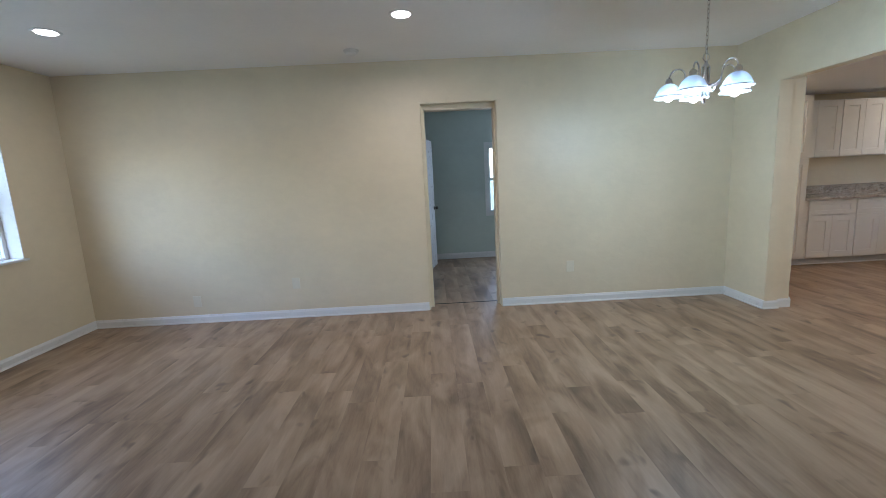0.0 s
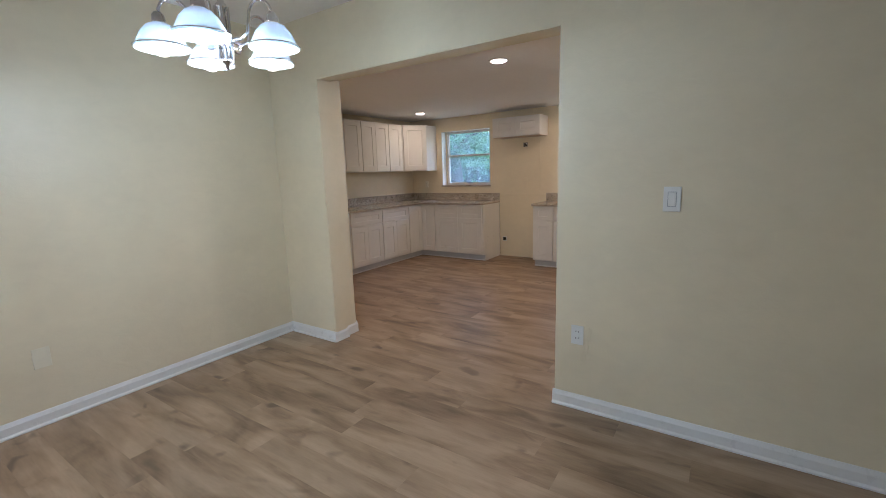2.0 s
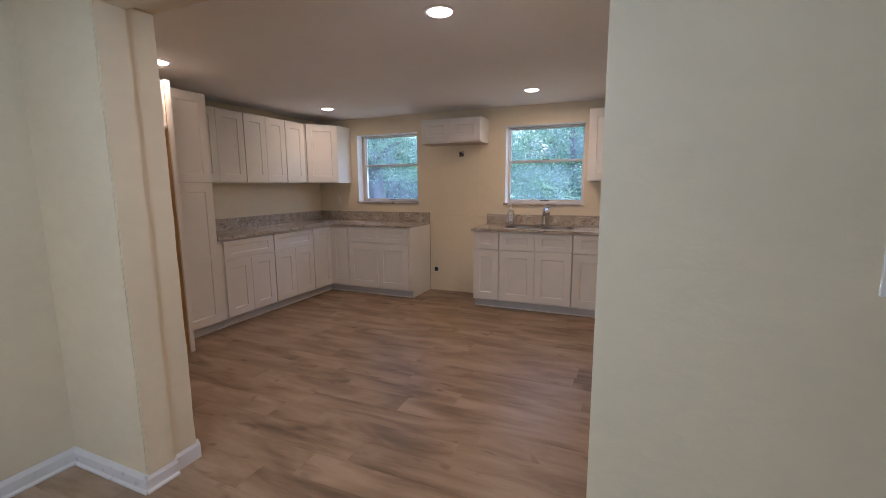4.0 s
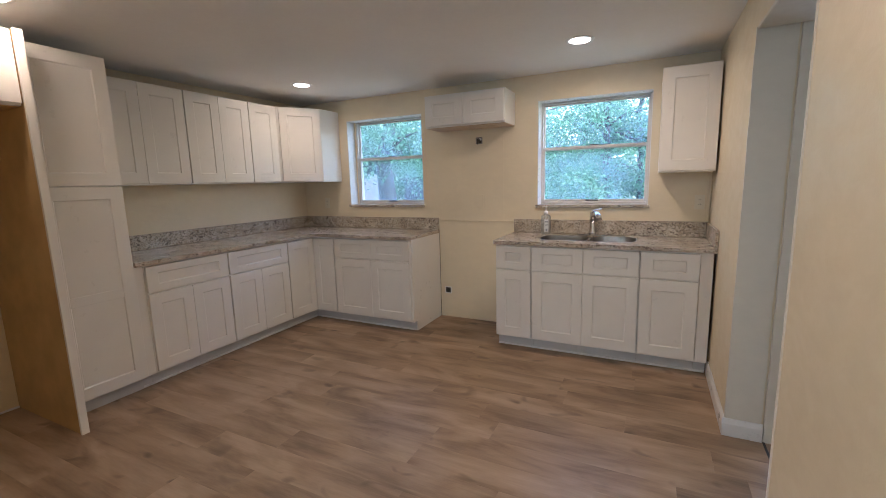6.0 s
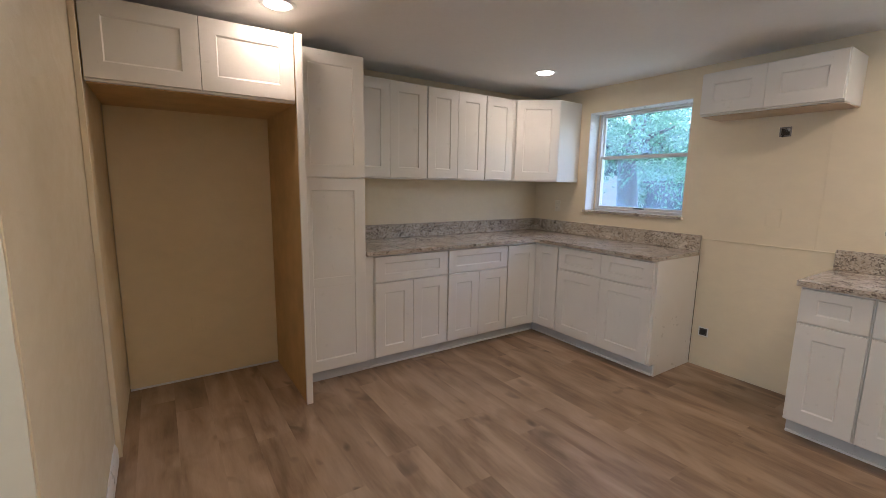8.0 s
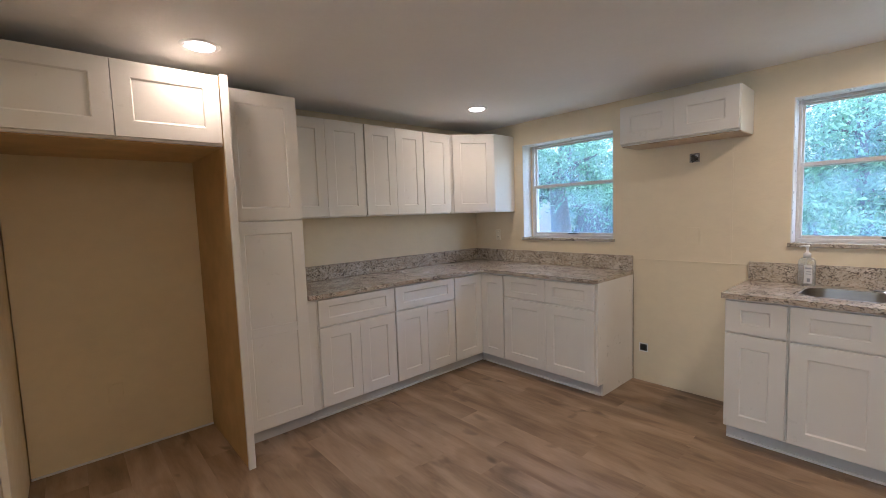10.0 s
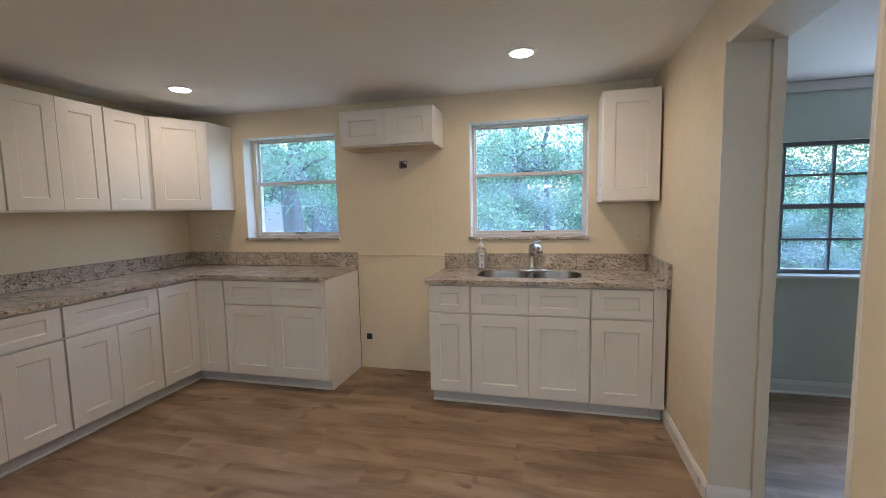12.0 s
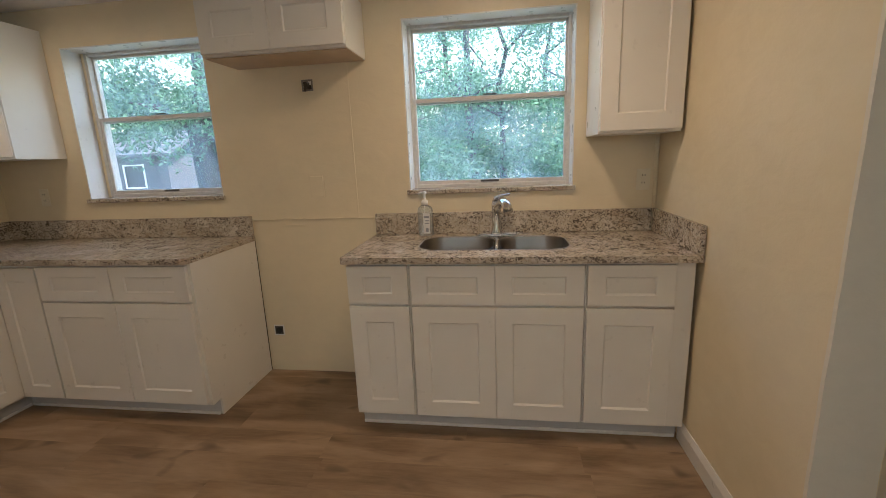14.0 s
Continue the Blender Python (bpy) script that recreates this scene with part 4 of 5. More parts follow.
d.matrix_local = pose(*(Vector(DIAG[0]) + way.normalized() * 0.036), UP_LOW + 0.012, 0, 0, math.degrees(math.atan2(way.y, way.x))) @ pose(0, -0.001, 0)
wall_cabinet(facing_west(4.552, 6.93), 0.774, 2, "short white two-door shaker cabinet over the stove gap", 1.922, 2.210, 0.302, PALE)
wall_cabinet(facing_west(2.572, 6.93), 0.372, 1, "white single-door shaker wall cabinet by the sink window", 1.448, 2.205)

# ---- wall fittings ----


def wall_plate(name, m, label, category, w=0.07, h=0.115, holes="duplex", mat=PLATE):
    """A cover plate about its middle, facing -y, its back at y = 0."""
    top = thing(name, m, label, category)
    part("cover_plate", boxed(-w / 2, w / 2, -0.006, -0.0005, -h / 2, h / 2, bevel=0.002), mat, top)
    if holes == "duplex":
        for z in (-0.02, 0.02):
            face = part("socket_face", lathe(bmesh.new(), [(0.0, 0.0026), (0.0155, 0.0026), (0.0165, 0.0)], 20, m=pose(0, -0.006, z, 90)), mat, top)
            for x in (-0.007, 0.007):
                part("slot", boxed(x - 0.0015, x + 0.0015, -0.0092, -0.0086, z - 0.002, z + 0.007), DARK, face)
    elif holes == "proud":
        # Dark sheet showing below the plate, drawn in as its shadow line.
        part("plate_shadow", boxed(-w / 2 + 0.004, w / 2 - 0.004, -0.0004, 0.006, -h / 2 - 0.004, h / 2 - 0.004), BRONZE, top, "dark sheet standing in for the shadow under the plate")
    elif holes == "rocker":
        part("rocker", boxed(-0.017, 0.017, -0.0095, -0.006, -0.034, 0.034, bevel=0.003), mat, top)
        part("rocker_frame", bars(bmesh.new(), -0.0195, 0.0195, -0.0365, 0.0365, 0.002, 0, 0.0015), INK, top).matrix_local = pose(0, -0.0062, 0, 0, 0, -90)
    return top


on_east = lambda x, y, z: pose(x, y, z, 0, 0, -90)  # noqa: E731
wall_plate("light_switch", on_east(EAST, 1.656, 1.247), "white rocker light switch on the cream wall", "switch", 0.078, 0.122, "rocker")
wall_plate("outlet", on_east(EAST, 2.100, 0.458), "white duplex outlet beside a rough plaster patch", "outlet")
wall_plate("blank_plate", pose(1.412, NORTH, 0.408, 2.5), "cream painted cover plate standing off the wall", "plate", 0.082, 0.122, "proud", CREAM_PLATE)
wall_plate("blank_plate", pose(-1.59, NORTH, 0.385, 2.5), "cream painted cover plate standing off the wall", "plate", 0.082, 0.122, "proud", CREAM_PLATE)
wall_plate("blank_plate", pose(-2.675, NORTH, 0.24, 2.5), "cream painted cover plate standing off the wall", "plate", 0.082, 0.122, "proud", CREAM_PLATE)
wall_plate("outlet", on_east(KEAST, 2.262, 1.21), "duplex outlet over the worktop", "outlet", mat=CREAM_PLATE)
wall_plate("outlet", on_east(KEAST, 6.068, 1.208), "painted duplex outlet under the wall cabinet", "outlet", mat=CREAM_PLATE)
wall_plate("blank_plate", on_east(KEAST, 4.138, 1.226), "blank cover plate painted over in cream", "plate", 0.085, 0.125, "", CREAM)
wall_plate("blank_plate", pose(3.86, 6.36, 0.40), "blank cover plate painted over in the recess", "plate", 0.075, 0.115, "", TAN)

box_ob = thing("open_junction_box", on_east(KEAST, 4.136, 1.807), "open junction box with loose wires under the cabinet", "junction box")
part("box_rim", bars(bmesh.new(), -0.034, 0.034, -0.032, 0.032, 0.009, 0.0, 0.006), STEEL, box_ob, "bare metal box rim").matrix_local = pose(0, 0, 0, 0, 0, -90)
# Flat dark plate on the wall that paints the shaded hole of the box.
part("dark_hollow", boxed(-0.024, 0.026, -0.0015, -0.0008, -0.022, 0.022), BRONZE, box_ob)
part("clamp_plate", boxed(0.004, 0.024, -0.004, -0.0016, 0.002, 0.021, bevel=0.001), PLATE, box_ob, "pale clamp plate")
part("wire", tube(bmesh.new(), [(0.0, -0.002, 0.014), (0.006, -0.02, 0.006), (-0.004, -0.024, -0.012), (-0.01, -0.016, -0.034)], 0.006, 8), BRONZE, box_ob, "dark loose cable end")
part("wire", tube(bmesh.new(), [(0.01, -0.002, 0.012), (0.014, -0.018, 0.0), (0.004, -0.022, -0.018)], 0.004, 8), BRONZE, box_ob)

gas = thing("stove_socket", on_east(KEAST, 4.503, 0.289), "black round stove socket in a white wall plate", "outlet")
part("cover_plate", boxed(-0.037, 0.037, -0.004, -0.0005, -0.037, 0.037, bevel=0.0015), PLATE, gas)
part("socket_box", boxed(-0.028, 0.028, -0.006, -0.004, -0.028, 0.028, bevel=0.001), BRONZE, gas, "dark open box")
part("socket_face", lathe(bmesh.new(), [(0.0, 0.010), (0.018, 0.010), (0.022, 0.007), (0.023, 0.0)], 20, m=pose(0, -0.006, 0, 90)), DARK, gas)

# A low ridge where the old worktop met the wall, and the old upright conduit in the corner.
setting("trim", boxed(KEAST - 0.007, KEAST - 0.0005, 3.79, 4.585, 1.026, 1.034, bevel=0.0015), CREAM, "painted ridge across the stove gap wall", "trim")
setting("trim", boxed(KEAST - 0.004, KEAST - 0.0005, 4.20, 4.40, 0.985, 0.990), CREAM, "short painted scar on the wall", "trim")
setting("trim", boxed(KEAST - 0.012, KEAST - 0.0005, 2.192, 2.212, 1.02, UP_LOW - 0.002, bevel=0.003), CREAM, "painted corner batten over the worktop", "trim")


setting("trim", boxed(KEAST - 0.0035, KEAST - 0.0005, 3.888, 3.898, 1.036, 1.915, bevel=0.001), CREAM, "faint upright painted board joint", "trim")
for y0, y1 in ((3.95, 4.06), (4.46, 4.54)):
    setting("trim", boxed(KEAST - 0.003, KEAST - 0.0005, y0, y1, 0.972, 0.976), CREAM, "short painted scar on the wall", "trim")


def plaster_lump(m, seed):
    """A raised daub of filler, flat against the wall."""
    bm = bmesh.new()
    rnd = random.Random(seed)
    n = 18
    rim = [bm.verts.new((math.cos(a) * 0.014 * rnd.uniform(0.6, 1.4), -0.0003, math.sin(a) * 0.05 * rnd.uniform(0.7, 1.2))) for a in (2 * math.pi * k / n for k in range(n))]
    inner = [bm.verts.new((v.co.x * 0.6, -0.002 - 0.0015 * rnd.random(), v.co.z * 0.65)) for v in rim]
    for k in range(n):
        bm.faces.new((rim[k], rim[(k + 1) % n], inner[(k + 1) % n], inner[k]))
    bm.faces.new(inner)
    ob = part("plaster_patch", bm, CREAM)
    ob.matrix_world = m
    return tagged(ob, "raised daub of cream filler on the wall", "plaster patch", kind="structure")


plaster_lump(on_east(EAST, 2.045, 0.40), 3)
plaster_lump(on_east(EAST, 2.035, 0.47), 5)
plaster_lump(on_east(EAST, 2.06, 0.33), 7)
for y, z, size, seed in ((0.80, 0.52, 0.3, 11), (1.02, 0.78, 0.22, 12), (1.30, 0.60, 0.2, 13), (1.18, 0.46, 0.18, 14), (0.90, 0.86, 0.25, 15), (1.45, 0.92, 0.2, 16)):
    plaster_lump(on_east(EAST, y, z) @ Matrix.Scale(size, 4), seed)

# ---- ceiling lamps ----


def can(x, y, z, power, colour, lens, spread=150):
    top = thing("recessed_light", pose(x, y, z), "lit round recessed ceiling light with a white trim", "ceiling light", "recessed lights")
    part("trim_ring", lathe(bmesh.new(), [(0.066, -0.0005), (0.067, -0.0045), (0.080, -0.0055), (0.092, -0.0040), (0.096, -0.0005)], 32), PLATE, top, smooth=True)
    part("lens", lathe(bmesh.new(), [(0.0, -0.0125), (0.048, -0.0120), (0.063, -0.0085), (0.066, -0.001)], 32), lens, top, "glowing lens")
    lamp("recessed_lamp", "AREA", pose(x, y, z - 0.016), power, colour, 0.13, spread)


for x, y, share in ((4.283, 5.455, 0.34), (6.425, 5.575, 0.38), (6.430, 3.09, 0.82), (4.295, 3.155, 0.90)):
    can(x, y, HK, CAN_POWER * share, CAN_COLOUR, LENS, 172)
for x, y, share in ((-0.215, 3.52, 1.15), (-2.80, 3.57, 0.42)):
    can(x, y, HL, LIVING_CAN_POWER * share, LIVING_CAN_COLOUR, LENS_LIVING, 172)

alarm = thing("smoke_alarm", pose(-0.73, 4.33, HL), "small white smoke alarm on the ceiling", "smoke alarm")
part("base", lathe(bmesh.new(), [(0.0, -0.0005), (0.07, -0.0005), (0.07, -0.012), (0.055, -0.016)], 24), PLATE, alarm)
part("cover", lathe(bmesh.new(), [(0.055, -0.012), (0.058, -0.024), (0.045, -0.036), (0.0, -0.038)], 24), PLATE, alarm, smooth=True)


def chandelier(x, y, ceiling):
    top = thing("chandelier", pose(x, y, -0.016), "five-light brushed nickel chandelier with lit opal glass shades", "chandelier")
    part("canopy", lathe(bmesh.new(), [(0.0, ceiling + 0.0155), (0.06, ceiling + 0.0155), (0.058, ceiling + 0.004), (0.03, ceiling - 0.014), (0.0, ceiling - 0.018)], 24), NICKEL, top, smooth=True)
    stem = [(0.0, 2.125), (0.008, 2.122), (0.012, 2.105), (0.020, 2.095), (0.024, 2.085), (0.016, 2.075), (0.017, 2.0), (0.023, 1.985), (0.030, 1.975), (0.030, 1.955), (0.020, 1.945), (0.019, 1.90), (0.026, 1.893), (0.024, 1.882), (0.009, 1.872), (0.010, 1.862), (0.0, 1.852)]
    part("stem", lathe(bmesh.new(), stem, 20), NICKEL, top, smooth=True)
    for k in range(6):
        a = radians(60 * k)
        part("stem_rod", tube(bmesh.new(), [(0.026 * math.cos(a), 0.026 * math.sin(a), z) for z in (1.89, 1.95, 2.01, 2.085)], 0.0045, 6), NICKEL, top)
    part("top_loop", tube(bmesh.new(), [(0.022 * math.cos(t), 0, 2.146 + 0.024 * math.sin(t)) for t in (2 * math.pi * k / 20 for k in range(21))], 0.003, 6), NICKEL, top)
    z, k = 2.185, 0
    while z < ceiling - 0.02:
        link = [(0.008 * math.cos(t), 0, z + 0.017 * math.sin(t)) for t in (2 * math.pi * i / 12 for i in range(13))]
        part("chain_link", tube(bmesh.new(), link, 0.0025, 5), NICKEL, top).matrix_local = pose(0, 0, 0, 0, 0, 90 * (k % 2) + 20)
        z, k = z + 0.027, k + 1
    part("cord", tube(bmesh.new(), [(0.004, 0, 2.12), (-0.004, 0.003, 2.3), (0.004, -0.002, 2.45), (0, 0, ceiling - 0.03)], 0.002, 5), PLATE, top)
    for angle in (-140.6, -68.6, 3.4, 75.4, 147.4):
        turn = pose(0, 0, 0, 0, 0, angle)
        r = 0.215
        arc = [(0.025, 0, 1.965), (0.07, 0, 1.962), (0.105, 0, 1.985), (0.115, 0, 2.035)]
        arc += [(0.115 + (r - 0.115) * (1 - math.cos(t)) / 2, 0, 2.035 + 0.062 * math.sin(t)) for t in (radians(a) for a in range(20, 181, 20))]
        arm = part("arm", tube(bmesh.new(), arc, 0.0055, 8), NICKEL, top, smooth=True)
        arm.matrix_local = turn
        curl = [(0.055 + 0.030 * (1 - s * 0.7) * math.cos(6.8 * s + 0.6), 0.0, 1.945 + 0.028 * (1 - s * 0.7) * math.sin(6.8 * s + 0.6)) for s in (i / 18 for i in range(19))]
        part("scroll", tube(bmesh.new(), curl, 0.0038, 6), NICKEL, arm)
        part("socket_cap", lathe(bmesh.new(), [(0.0, 2.045), (0.012, 2.045), (0.020, 2.035), (0.024, 2.012), (0.026, 1.998), (0.0, 1.998)], 16, (r, 0, 0)), NICKEL, arm, smooth=True)
        shade = part("shade", lathe(bmesh.new(), [(0.026, 2.005), (0.045, 1.995), (0.066, 1.970), (0.080, 1.940), (0.092, 1.915), (0.090, 1.914), (0.077, 1.940), (0.063, 1.968), (0.043, 1.992), (0.026, 2.001)], 28, (r, 0, 0)), SHADE, top, "lit white opal glass shade", smooth=True)
        shade.matrix_local = turn
        part("shade_ring", tube(bmesh.new(), ring_path(0.0945, 1.922, 28, (r, 0)), 0.0026, 6), NICKEL, shade)
        part("bulb", lathe(bmesh.new(), [(0.0, 1.990), (0.014, 1.98), (0.018, 1.945), (0.028, 1.922), (0.028, 1.908), (0.018, 1.893), (0.0, 1.888)], 16, (r, 0, 0)), BULB, shade, "bright lamp bulb", smooth=True)
        lamp("bulb_lamp", "POINT", pose(x, y, 0) @ turn @ pose(r, 0, 1.852), BULB_POWER, BULB_COLOUR, 0.03)


chandelier(1.80, 3.125, HL)

# ---- back room door ----
door = tagged(thing("door_2", pose(-0.20, 6.55, 0, 0, 0, 78), "white flush door standing open in the back room", "door"), kind="structure")
part("leaf", boxed(0, 0.72, -0.018, 0.018, 0.012, 2.03, bevel=0.002), TRIM, door)
for z in (0.22, 1.80):
    part("hinge", boxed(-0.006, 0.012, -0.022, -0.0185, z - 0.045, z + 0.045, bevel=0.001), BRONZE, door, "dark hinge")
knob = part("door_knob", lathe(bmesh.new(), [(0.03, 0.0), (0.028, 0.006), (0.011, 0.010), (0.011, 0.03), (0.024, 0.036), (0.028, 0.05), (0.022, 0.064), (0.0, 0.068)], 18, m=pose(0.66, -0.019, 0.96, 90)), BRONZE, door, "dark bronze knob", smooth=True)
knob = part("door_knob", lathe(bmesh.new(), [(0.03, 0.0), (0.028, 0.006), (0.011, 0.010), (0.011, 0.03), (0.024, 0.036), (0.028, 0.05), (0.022, 0.064), (0.0, 0.068)], 18, m=pose(0.66, 0.019, 0.96, -90)), BRONZE, door, "dark bronze knob", smooth=True)

# ---- outdoors ----
GRASS = plain("grass", (0.10, 0.115, 0.06), 0.9, 0.45, 3)
BARK = plain("bark", (0.045, 0.042, 0.040), 0.9, 0.4, 12)
LEAF = leaf_material("leaf", (0.042, 0.125, 0.078), (0.165, 0.345, 0.195))
SIDING = plain("grey_siding", (0.085, 0.092, 0.105), 0.7, 0.1, 3)
ROOFING = plain("grey_shingle", (0.075, 0.08, 0.092), 0.9, 0.25, 8)
bm = bmesh.new()
bm.faces.new([bm.verts.new(p) for p in ((-600, -600, -0.35), (600, -600, -0.35), (600, 600, -0.35), (-600, 600, -0.35))])
setting("ground", bm, GRASS, "rough green lawn round the house", "ground")


def leaves(name, clumps, count, size, seed, parent=None):
    """Many small leaves scattered in clumps (centre, radii)."""
    rng = np.random.default_rng(seed)
    pick = rng.integers(0, len(clumps), count)
    c = np.array([p for p, _ in clumps])[pick]
    r = np.array([q for _, q in clumps])[pick]
    d = rng.normal(size=(count, 3))
    d /= np.linalg.norm(d, axis=1)[:, None]
    at = c + d * r * (rng.random((count, 1)) ** 0.45)
    u = rng.normal(size=(count, 3))
    u /= np.linalg.norm(u, axis=1)[:, None]
    w = np.cross(u, rng.normal(size=(count, 3)))
    w /= np.linalg.norm(w, axis=1)[:, None]
    s = size * rng.uniform(0.6, 1.4, (count, 1))
    quad = np.stack([at - u * s, at + w * s * 0.42, at + u * s, at - w * s * 0.42], 1).reshape(-1, 3)
    me = bpy.data.meshes.new(name)
    me.from_pydata(quad.tolist(), [], np.arange(4 * count).reshape(-1, 4).tolist())
    me.materials.append(LEAF)
    ob = new(name, me)
    if parent is not None:
        ob.parent = parent
    return ob


def tree(m, height, girth, seed, count, label, lean=0.0, low=0.28, leaf=0.062):
    rnd = random.Random(seed)
    top = thing("tree", m, label, "tree", "trees behind the house")
    trunk = [(lean * k * k * 0.02 + rnd.uniform(-0.06, 0.06) * k, rnd.uniform(-0.06, 0.06) * k, height * 0.9 * k / 8) for k in range(9)]
    t = part("trunk", tube(bmesh.new(), trunk, girth, 10, [girth * (1.25 if k == 0 else 1 - 0.1 * k) for k in range(9)]), BARK, top, smooth=True)
    clumps = []
    for k in range(11):
        z = height * rnd.uniform(low, 0.85)
        base = Vector(trunk[min(8, int(z / (height * 0.9) * 8))])
        a, reach = rnd.uniform(0, 6.283), rnd.uniform(0.9, 2.4)
        tip = base + Vector((math.cos(a) * reach, math.sin(a) * reach, rnd.uniform(0.2, 1.0)))
        mid = base.lerp(tip, 0.5) + Vector((0, 0, 0.15))
        part("limb", tube(bmesh.new(), [base, mid, tip], 0.03, 6, [girth * 0.35, girth * 0.22, 0.012]), BARK, t)
        clumps += [(tuple(tip), (1.15, 1.15, 0.85)), (tuple(mid), (0.8, 0.8, 0.6)), (tuple(tip + Vector((rnd.uniform(-0.6, 0.6), rnd.uniform(-0.6, 0.6), -0.5))), (0.9, 0.9, 0.7))]
    leaves("crown", clumps, count, leaf, seed, top)
    return top


kinds = [tree(pose(19.0, 3.0, -0.35), 8.5, 0.13, 11, 7500, "slender leafy tree with a thin trunk"),
         tree(pose(12.3, 8.55, -0.35), 7.0, 0.27, 12, 24000, "broad leafy tree with a thick trunk", 0.6, 0.34, 0.044),
         tree(pose(21.0, 5.2, -0.35), 10.0, 0.16, 13, 7000, "tall leafy tree with a straight trunk")]
spots = [(0, 17.5, 0.6, 40), (2, 30.0, 21.5, 35), (0, 14.2, 6.6, 190), (2, 27.0, 13.0, 110), (0, 24.0, 20.0, 310), (1, 29.0, 18.0, 20), (1, 19.5, -2.2, 130), (2, 18.2, 3.9, 200), (0, 22.0, 7.5, 260), (2, 23.5, 1.2, 90), (1, 24.0, 10.5, 20), (0, 16.5, -5.5, 300), (2, 20.0, -8.0, 70), (0, 25.0, 4.2, 150), (1, 25.0, -4.0, 220)]
for which, x, y, spin in spots:
    copy_thing(kinds[which], pose(x, y, -0.35, 0, 0, spin))
rnd = random.Random(4)
clumps = []
for k in range(150):
    x, y = rnd.uniform(14.5, 19), rnd.uniform(-9, 8.0)
    z = rnd.uniform(-0.2, 1.3) * (0.6 + 0.25 * (x - 13))
    clumps.append(((x, y, z), (0.8, 0.9, 0.55)))
tagged(leaves("undergrowth", clumps, 60000, 0.066, 21), "dense green shrubs at the edge of the yard", "shrubs", kind="stuff")
clumps = [((rnd.uniform(27, 34), rnd.uniform(-22, 20), rnd.uniform(-0.2, 2.6)), (2.2, 2.4, 1.4)) for k in range(130)]
clumps += [((rnd.uniform(29, 38), rnd.uniform(18, 48), rnd.uniform(-0.2, 6.5)), (2.2, 2.4, 1.6)) for k in range(110)]
tagged(leaves("far_woods", clumps, 90000, 0.12, 22), "distant green woods beyond the yard", "woods", kind="stuff")
copy_thing(kinds[1], pose(-13.0, 5.0, -0.35, 0, 0, 60))
copy_thing(kinds[2], pose(-15.0, 1.0, -0.35, 0, 0, 10))
copy_thing(kinds[2], pose(3.5, 16.0, -0.35, 0, 0, 80))

shed = tagged(thing("neighbour_house", pose(21.0, 19.2, -0.35, 0, 0, 8), "low grey neighbouring house with a pale shingle roof", "house"), "", "")
part("wall", boxed(0, 5.0, -2.2, 5.0, 0, 2.3), SIDING, shed)
bm = bmesh.new()
rows_ = [[bm.verts.new((x, y, z)) for x, z in ((-0.4, 2.2), (2.5, 3.3), (5.4, 2.2), (5.4, 2.32), (2.5, 3.45), (-0.4, 2.32))] for y in (-2.6, 5.4)]
for k in range(6):
    bm.faces.new((rows_[0][k], rows_[0][(k + 1) % 6], rows_[1][(k + 1) % 6], rows_[1][k]))
bm.faces.new(rows_[0])
bm.faces.new(rows_[1][::-1])
part("roof", bm, ROOFING, shed)
for y in (-1.2, 1.2):
    win = part("window", bars(bmesh.new(), y, y + 0.9, 0.9, 1.9, 0.06, -0.04, -0.002), TRIM, shed)
    part("pane", boxed(-0.015, -0.003, y + 0.06, y + 0.84, 0.96, 1.84), DARK, win)

hut = thing("garden_shed", pose(27.0, 15.2, -0.35, 0, 0, 5), "pale garden shed among the trees", "shed")
part("wall", boxed(0, 3, -1.6, 1.6, 0, 1.95), SIDING, hut)
part("roof", boxed(-0.2, 3.2, -1.8, 1.8, 1.95, 2.08), ROOFING, hut)

# ---- floor planks ----
PW, PL = 0.182, 1.22


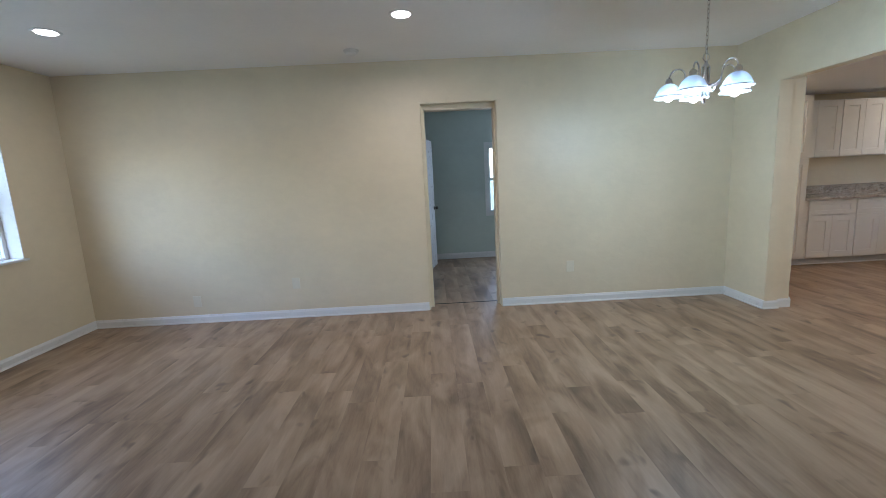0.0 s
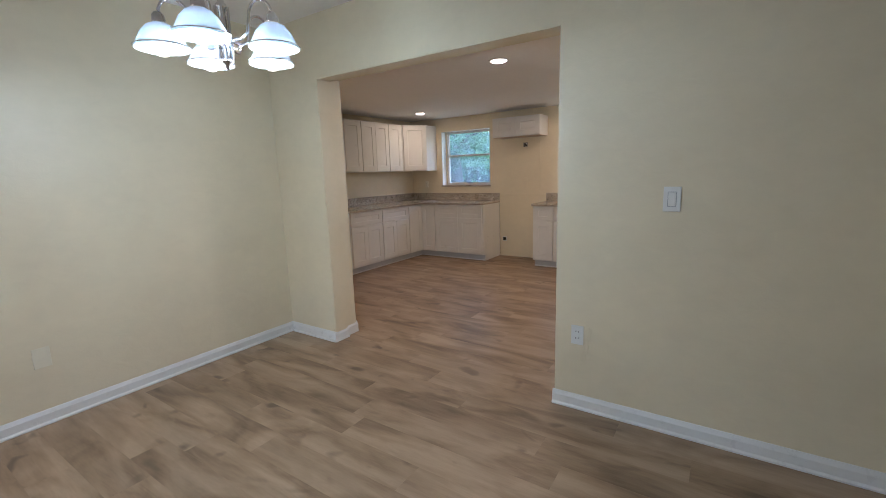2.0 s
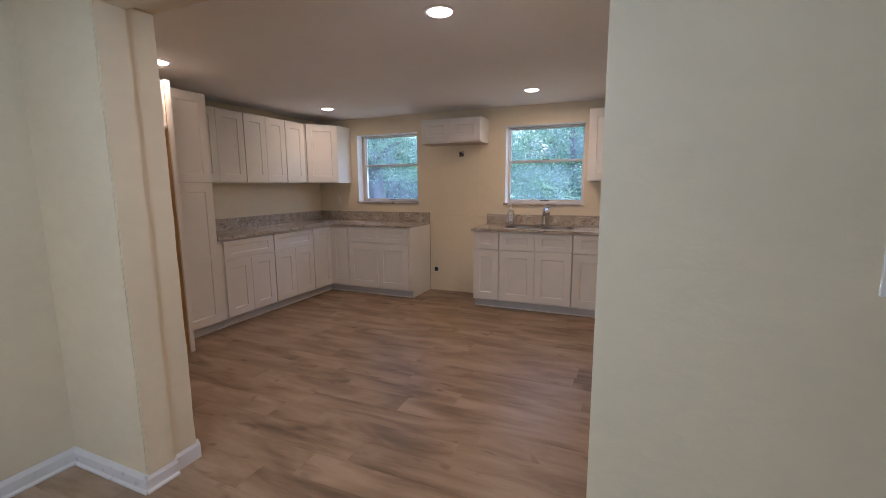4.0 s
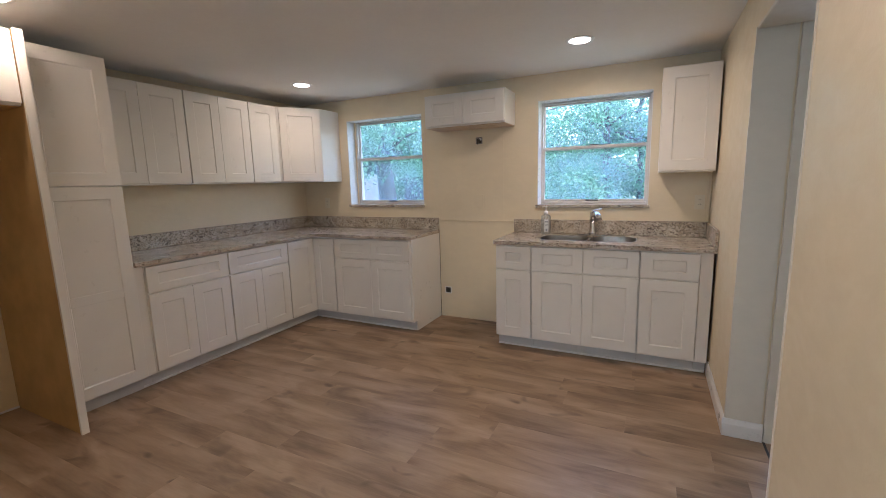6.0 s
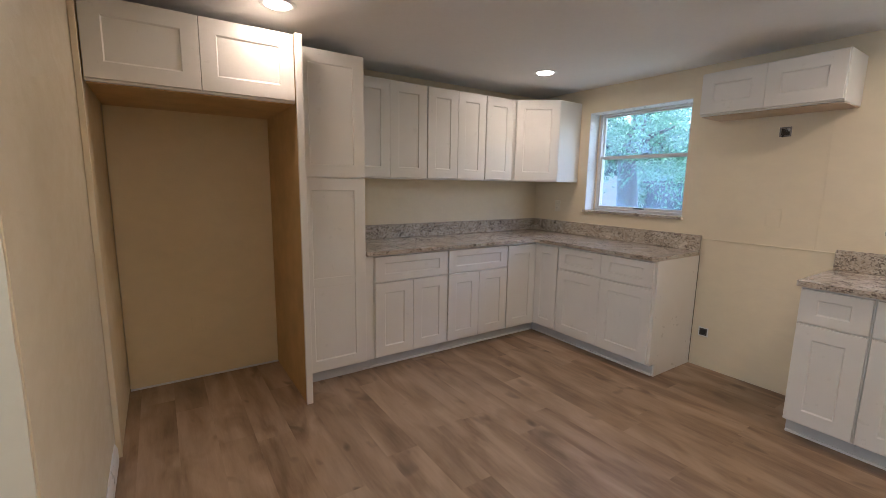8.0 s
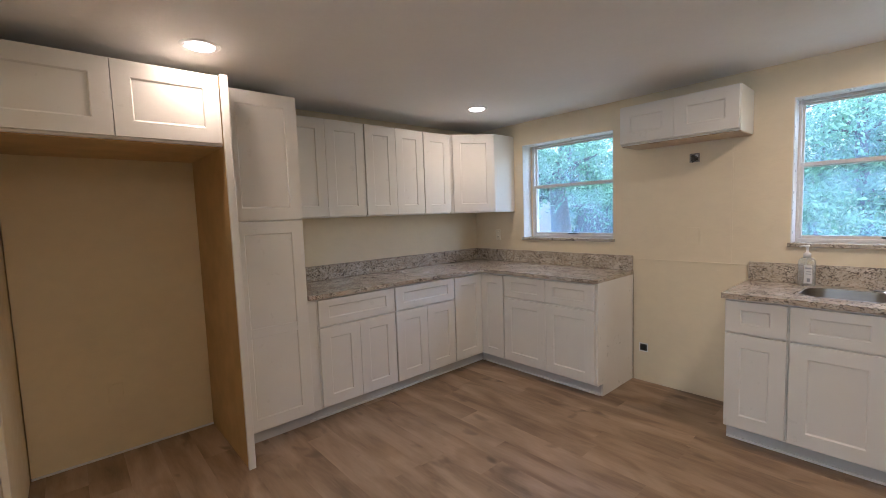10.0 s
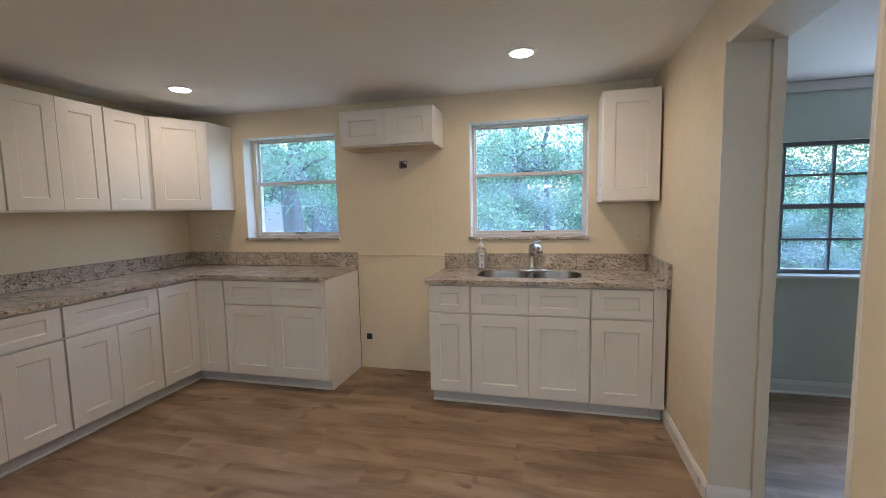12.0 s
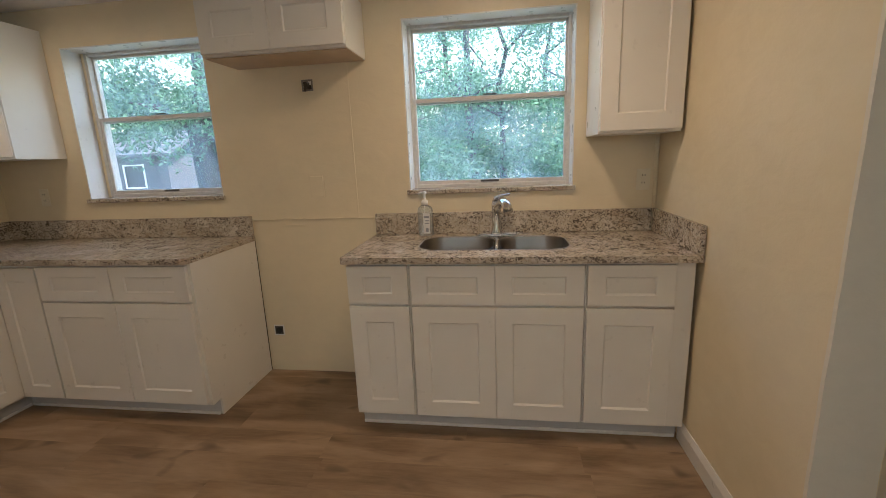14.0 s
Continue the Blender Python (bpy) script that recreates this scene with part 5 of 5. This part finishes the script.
def plank_mesh(name, width, length):
    bm = bmesh.new()
    e, t = 0.0003, 0.006
    lo = [bm.verts.new(p) for p in ((0, 0, -t), (width, 0, -t), (width, length, -t), (0, length, -t))]
    mid = [bm.verts.new(p) for p in ((0, 0, -e), (width, 0, -e), (width, length, -e), (0, length, -e))]
    up = [bm.verts.new(p) for p in ((e, e, 0), (width - e, e, 0), (width - e, length - e, 0), (e, length - e, 0))]
    for a, b in ((lo, mid), (mid, up)):
        for k in range(4):
            bm.faces.new((a[k], a[(k + 1) % 4], b[(k + 1) % 4], b[k]))
    bm.faces.new(up)
    me = bpy.data.meshes.new(name)
    bmesh.ops.recalc_face_normals(bm, faces=bm.faces)
    bm.to_mesh(me)
    bm.free()
    me.materials.append(PLANK)
    return me


full = plank_mesh("plank", PW - 0.0001, PL - 0.0001)
rnd = random.Random(8)
verts, faces, made = [], [], 0
x = -3.96
while x < R3E + 0.1:
    y = -2.8 - rnd.random() * PL
    while y < R2N:
        near = 0.75 < y + PL / 2 < 6.3 and -0.9 < x < 7.1
        if near and made < 300:
            ob = new("plank", full)
            ob.location, ob.parent = (x, y, 0), floor
            made += 1
        else:
            b = len(verts)
            w, l, e, t = PW - 0.0001, PL - 0.0001, 0.0003, 0.006
            verts += [(x, y, -t), (x + w, y, -t), (x + w, y + l, -t), (x, y + l, -t), (x, y, -e), (x + w, y, -e), (x + w, y + l, -e), (x, y + l, -e), (x + e, y + e, 0), (x + w - e, y + e, 0), (x + w - e, y + l - e, 0), (x + e, y + l - e, 0)]
            for a, c in ((0, 4), (4, 8)):
                faces += [(b + a + k, b + a + (k + 1) % 4, b + c + (k + 1) % 4, b + c + k) for k in range(4)]
            faces.append((b + 8, b + 9, b + 10, b + 11))
        y += PL
    x += PW
me = bpy.data.meshes.new("planks_beyond")
me.from_pydata(verts, [], faces)
me.materials.append(PLANK_FAR)
rest = new("planks_beyond", me)
rest.parent = floor
tagged(rest, "wood-look vinyl planks in the further parts", kind="stuff")
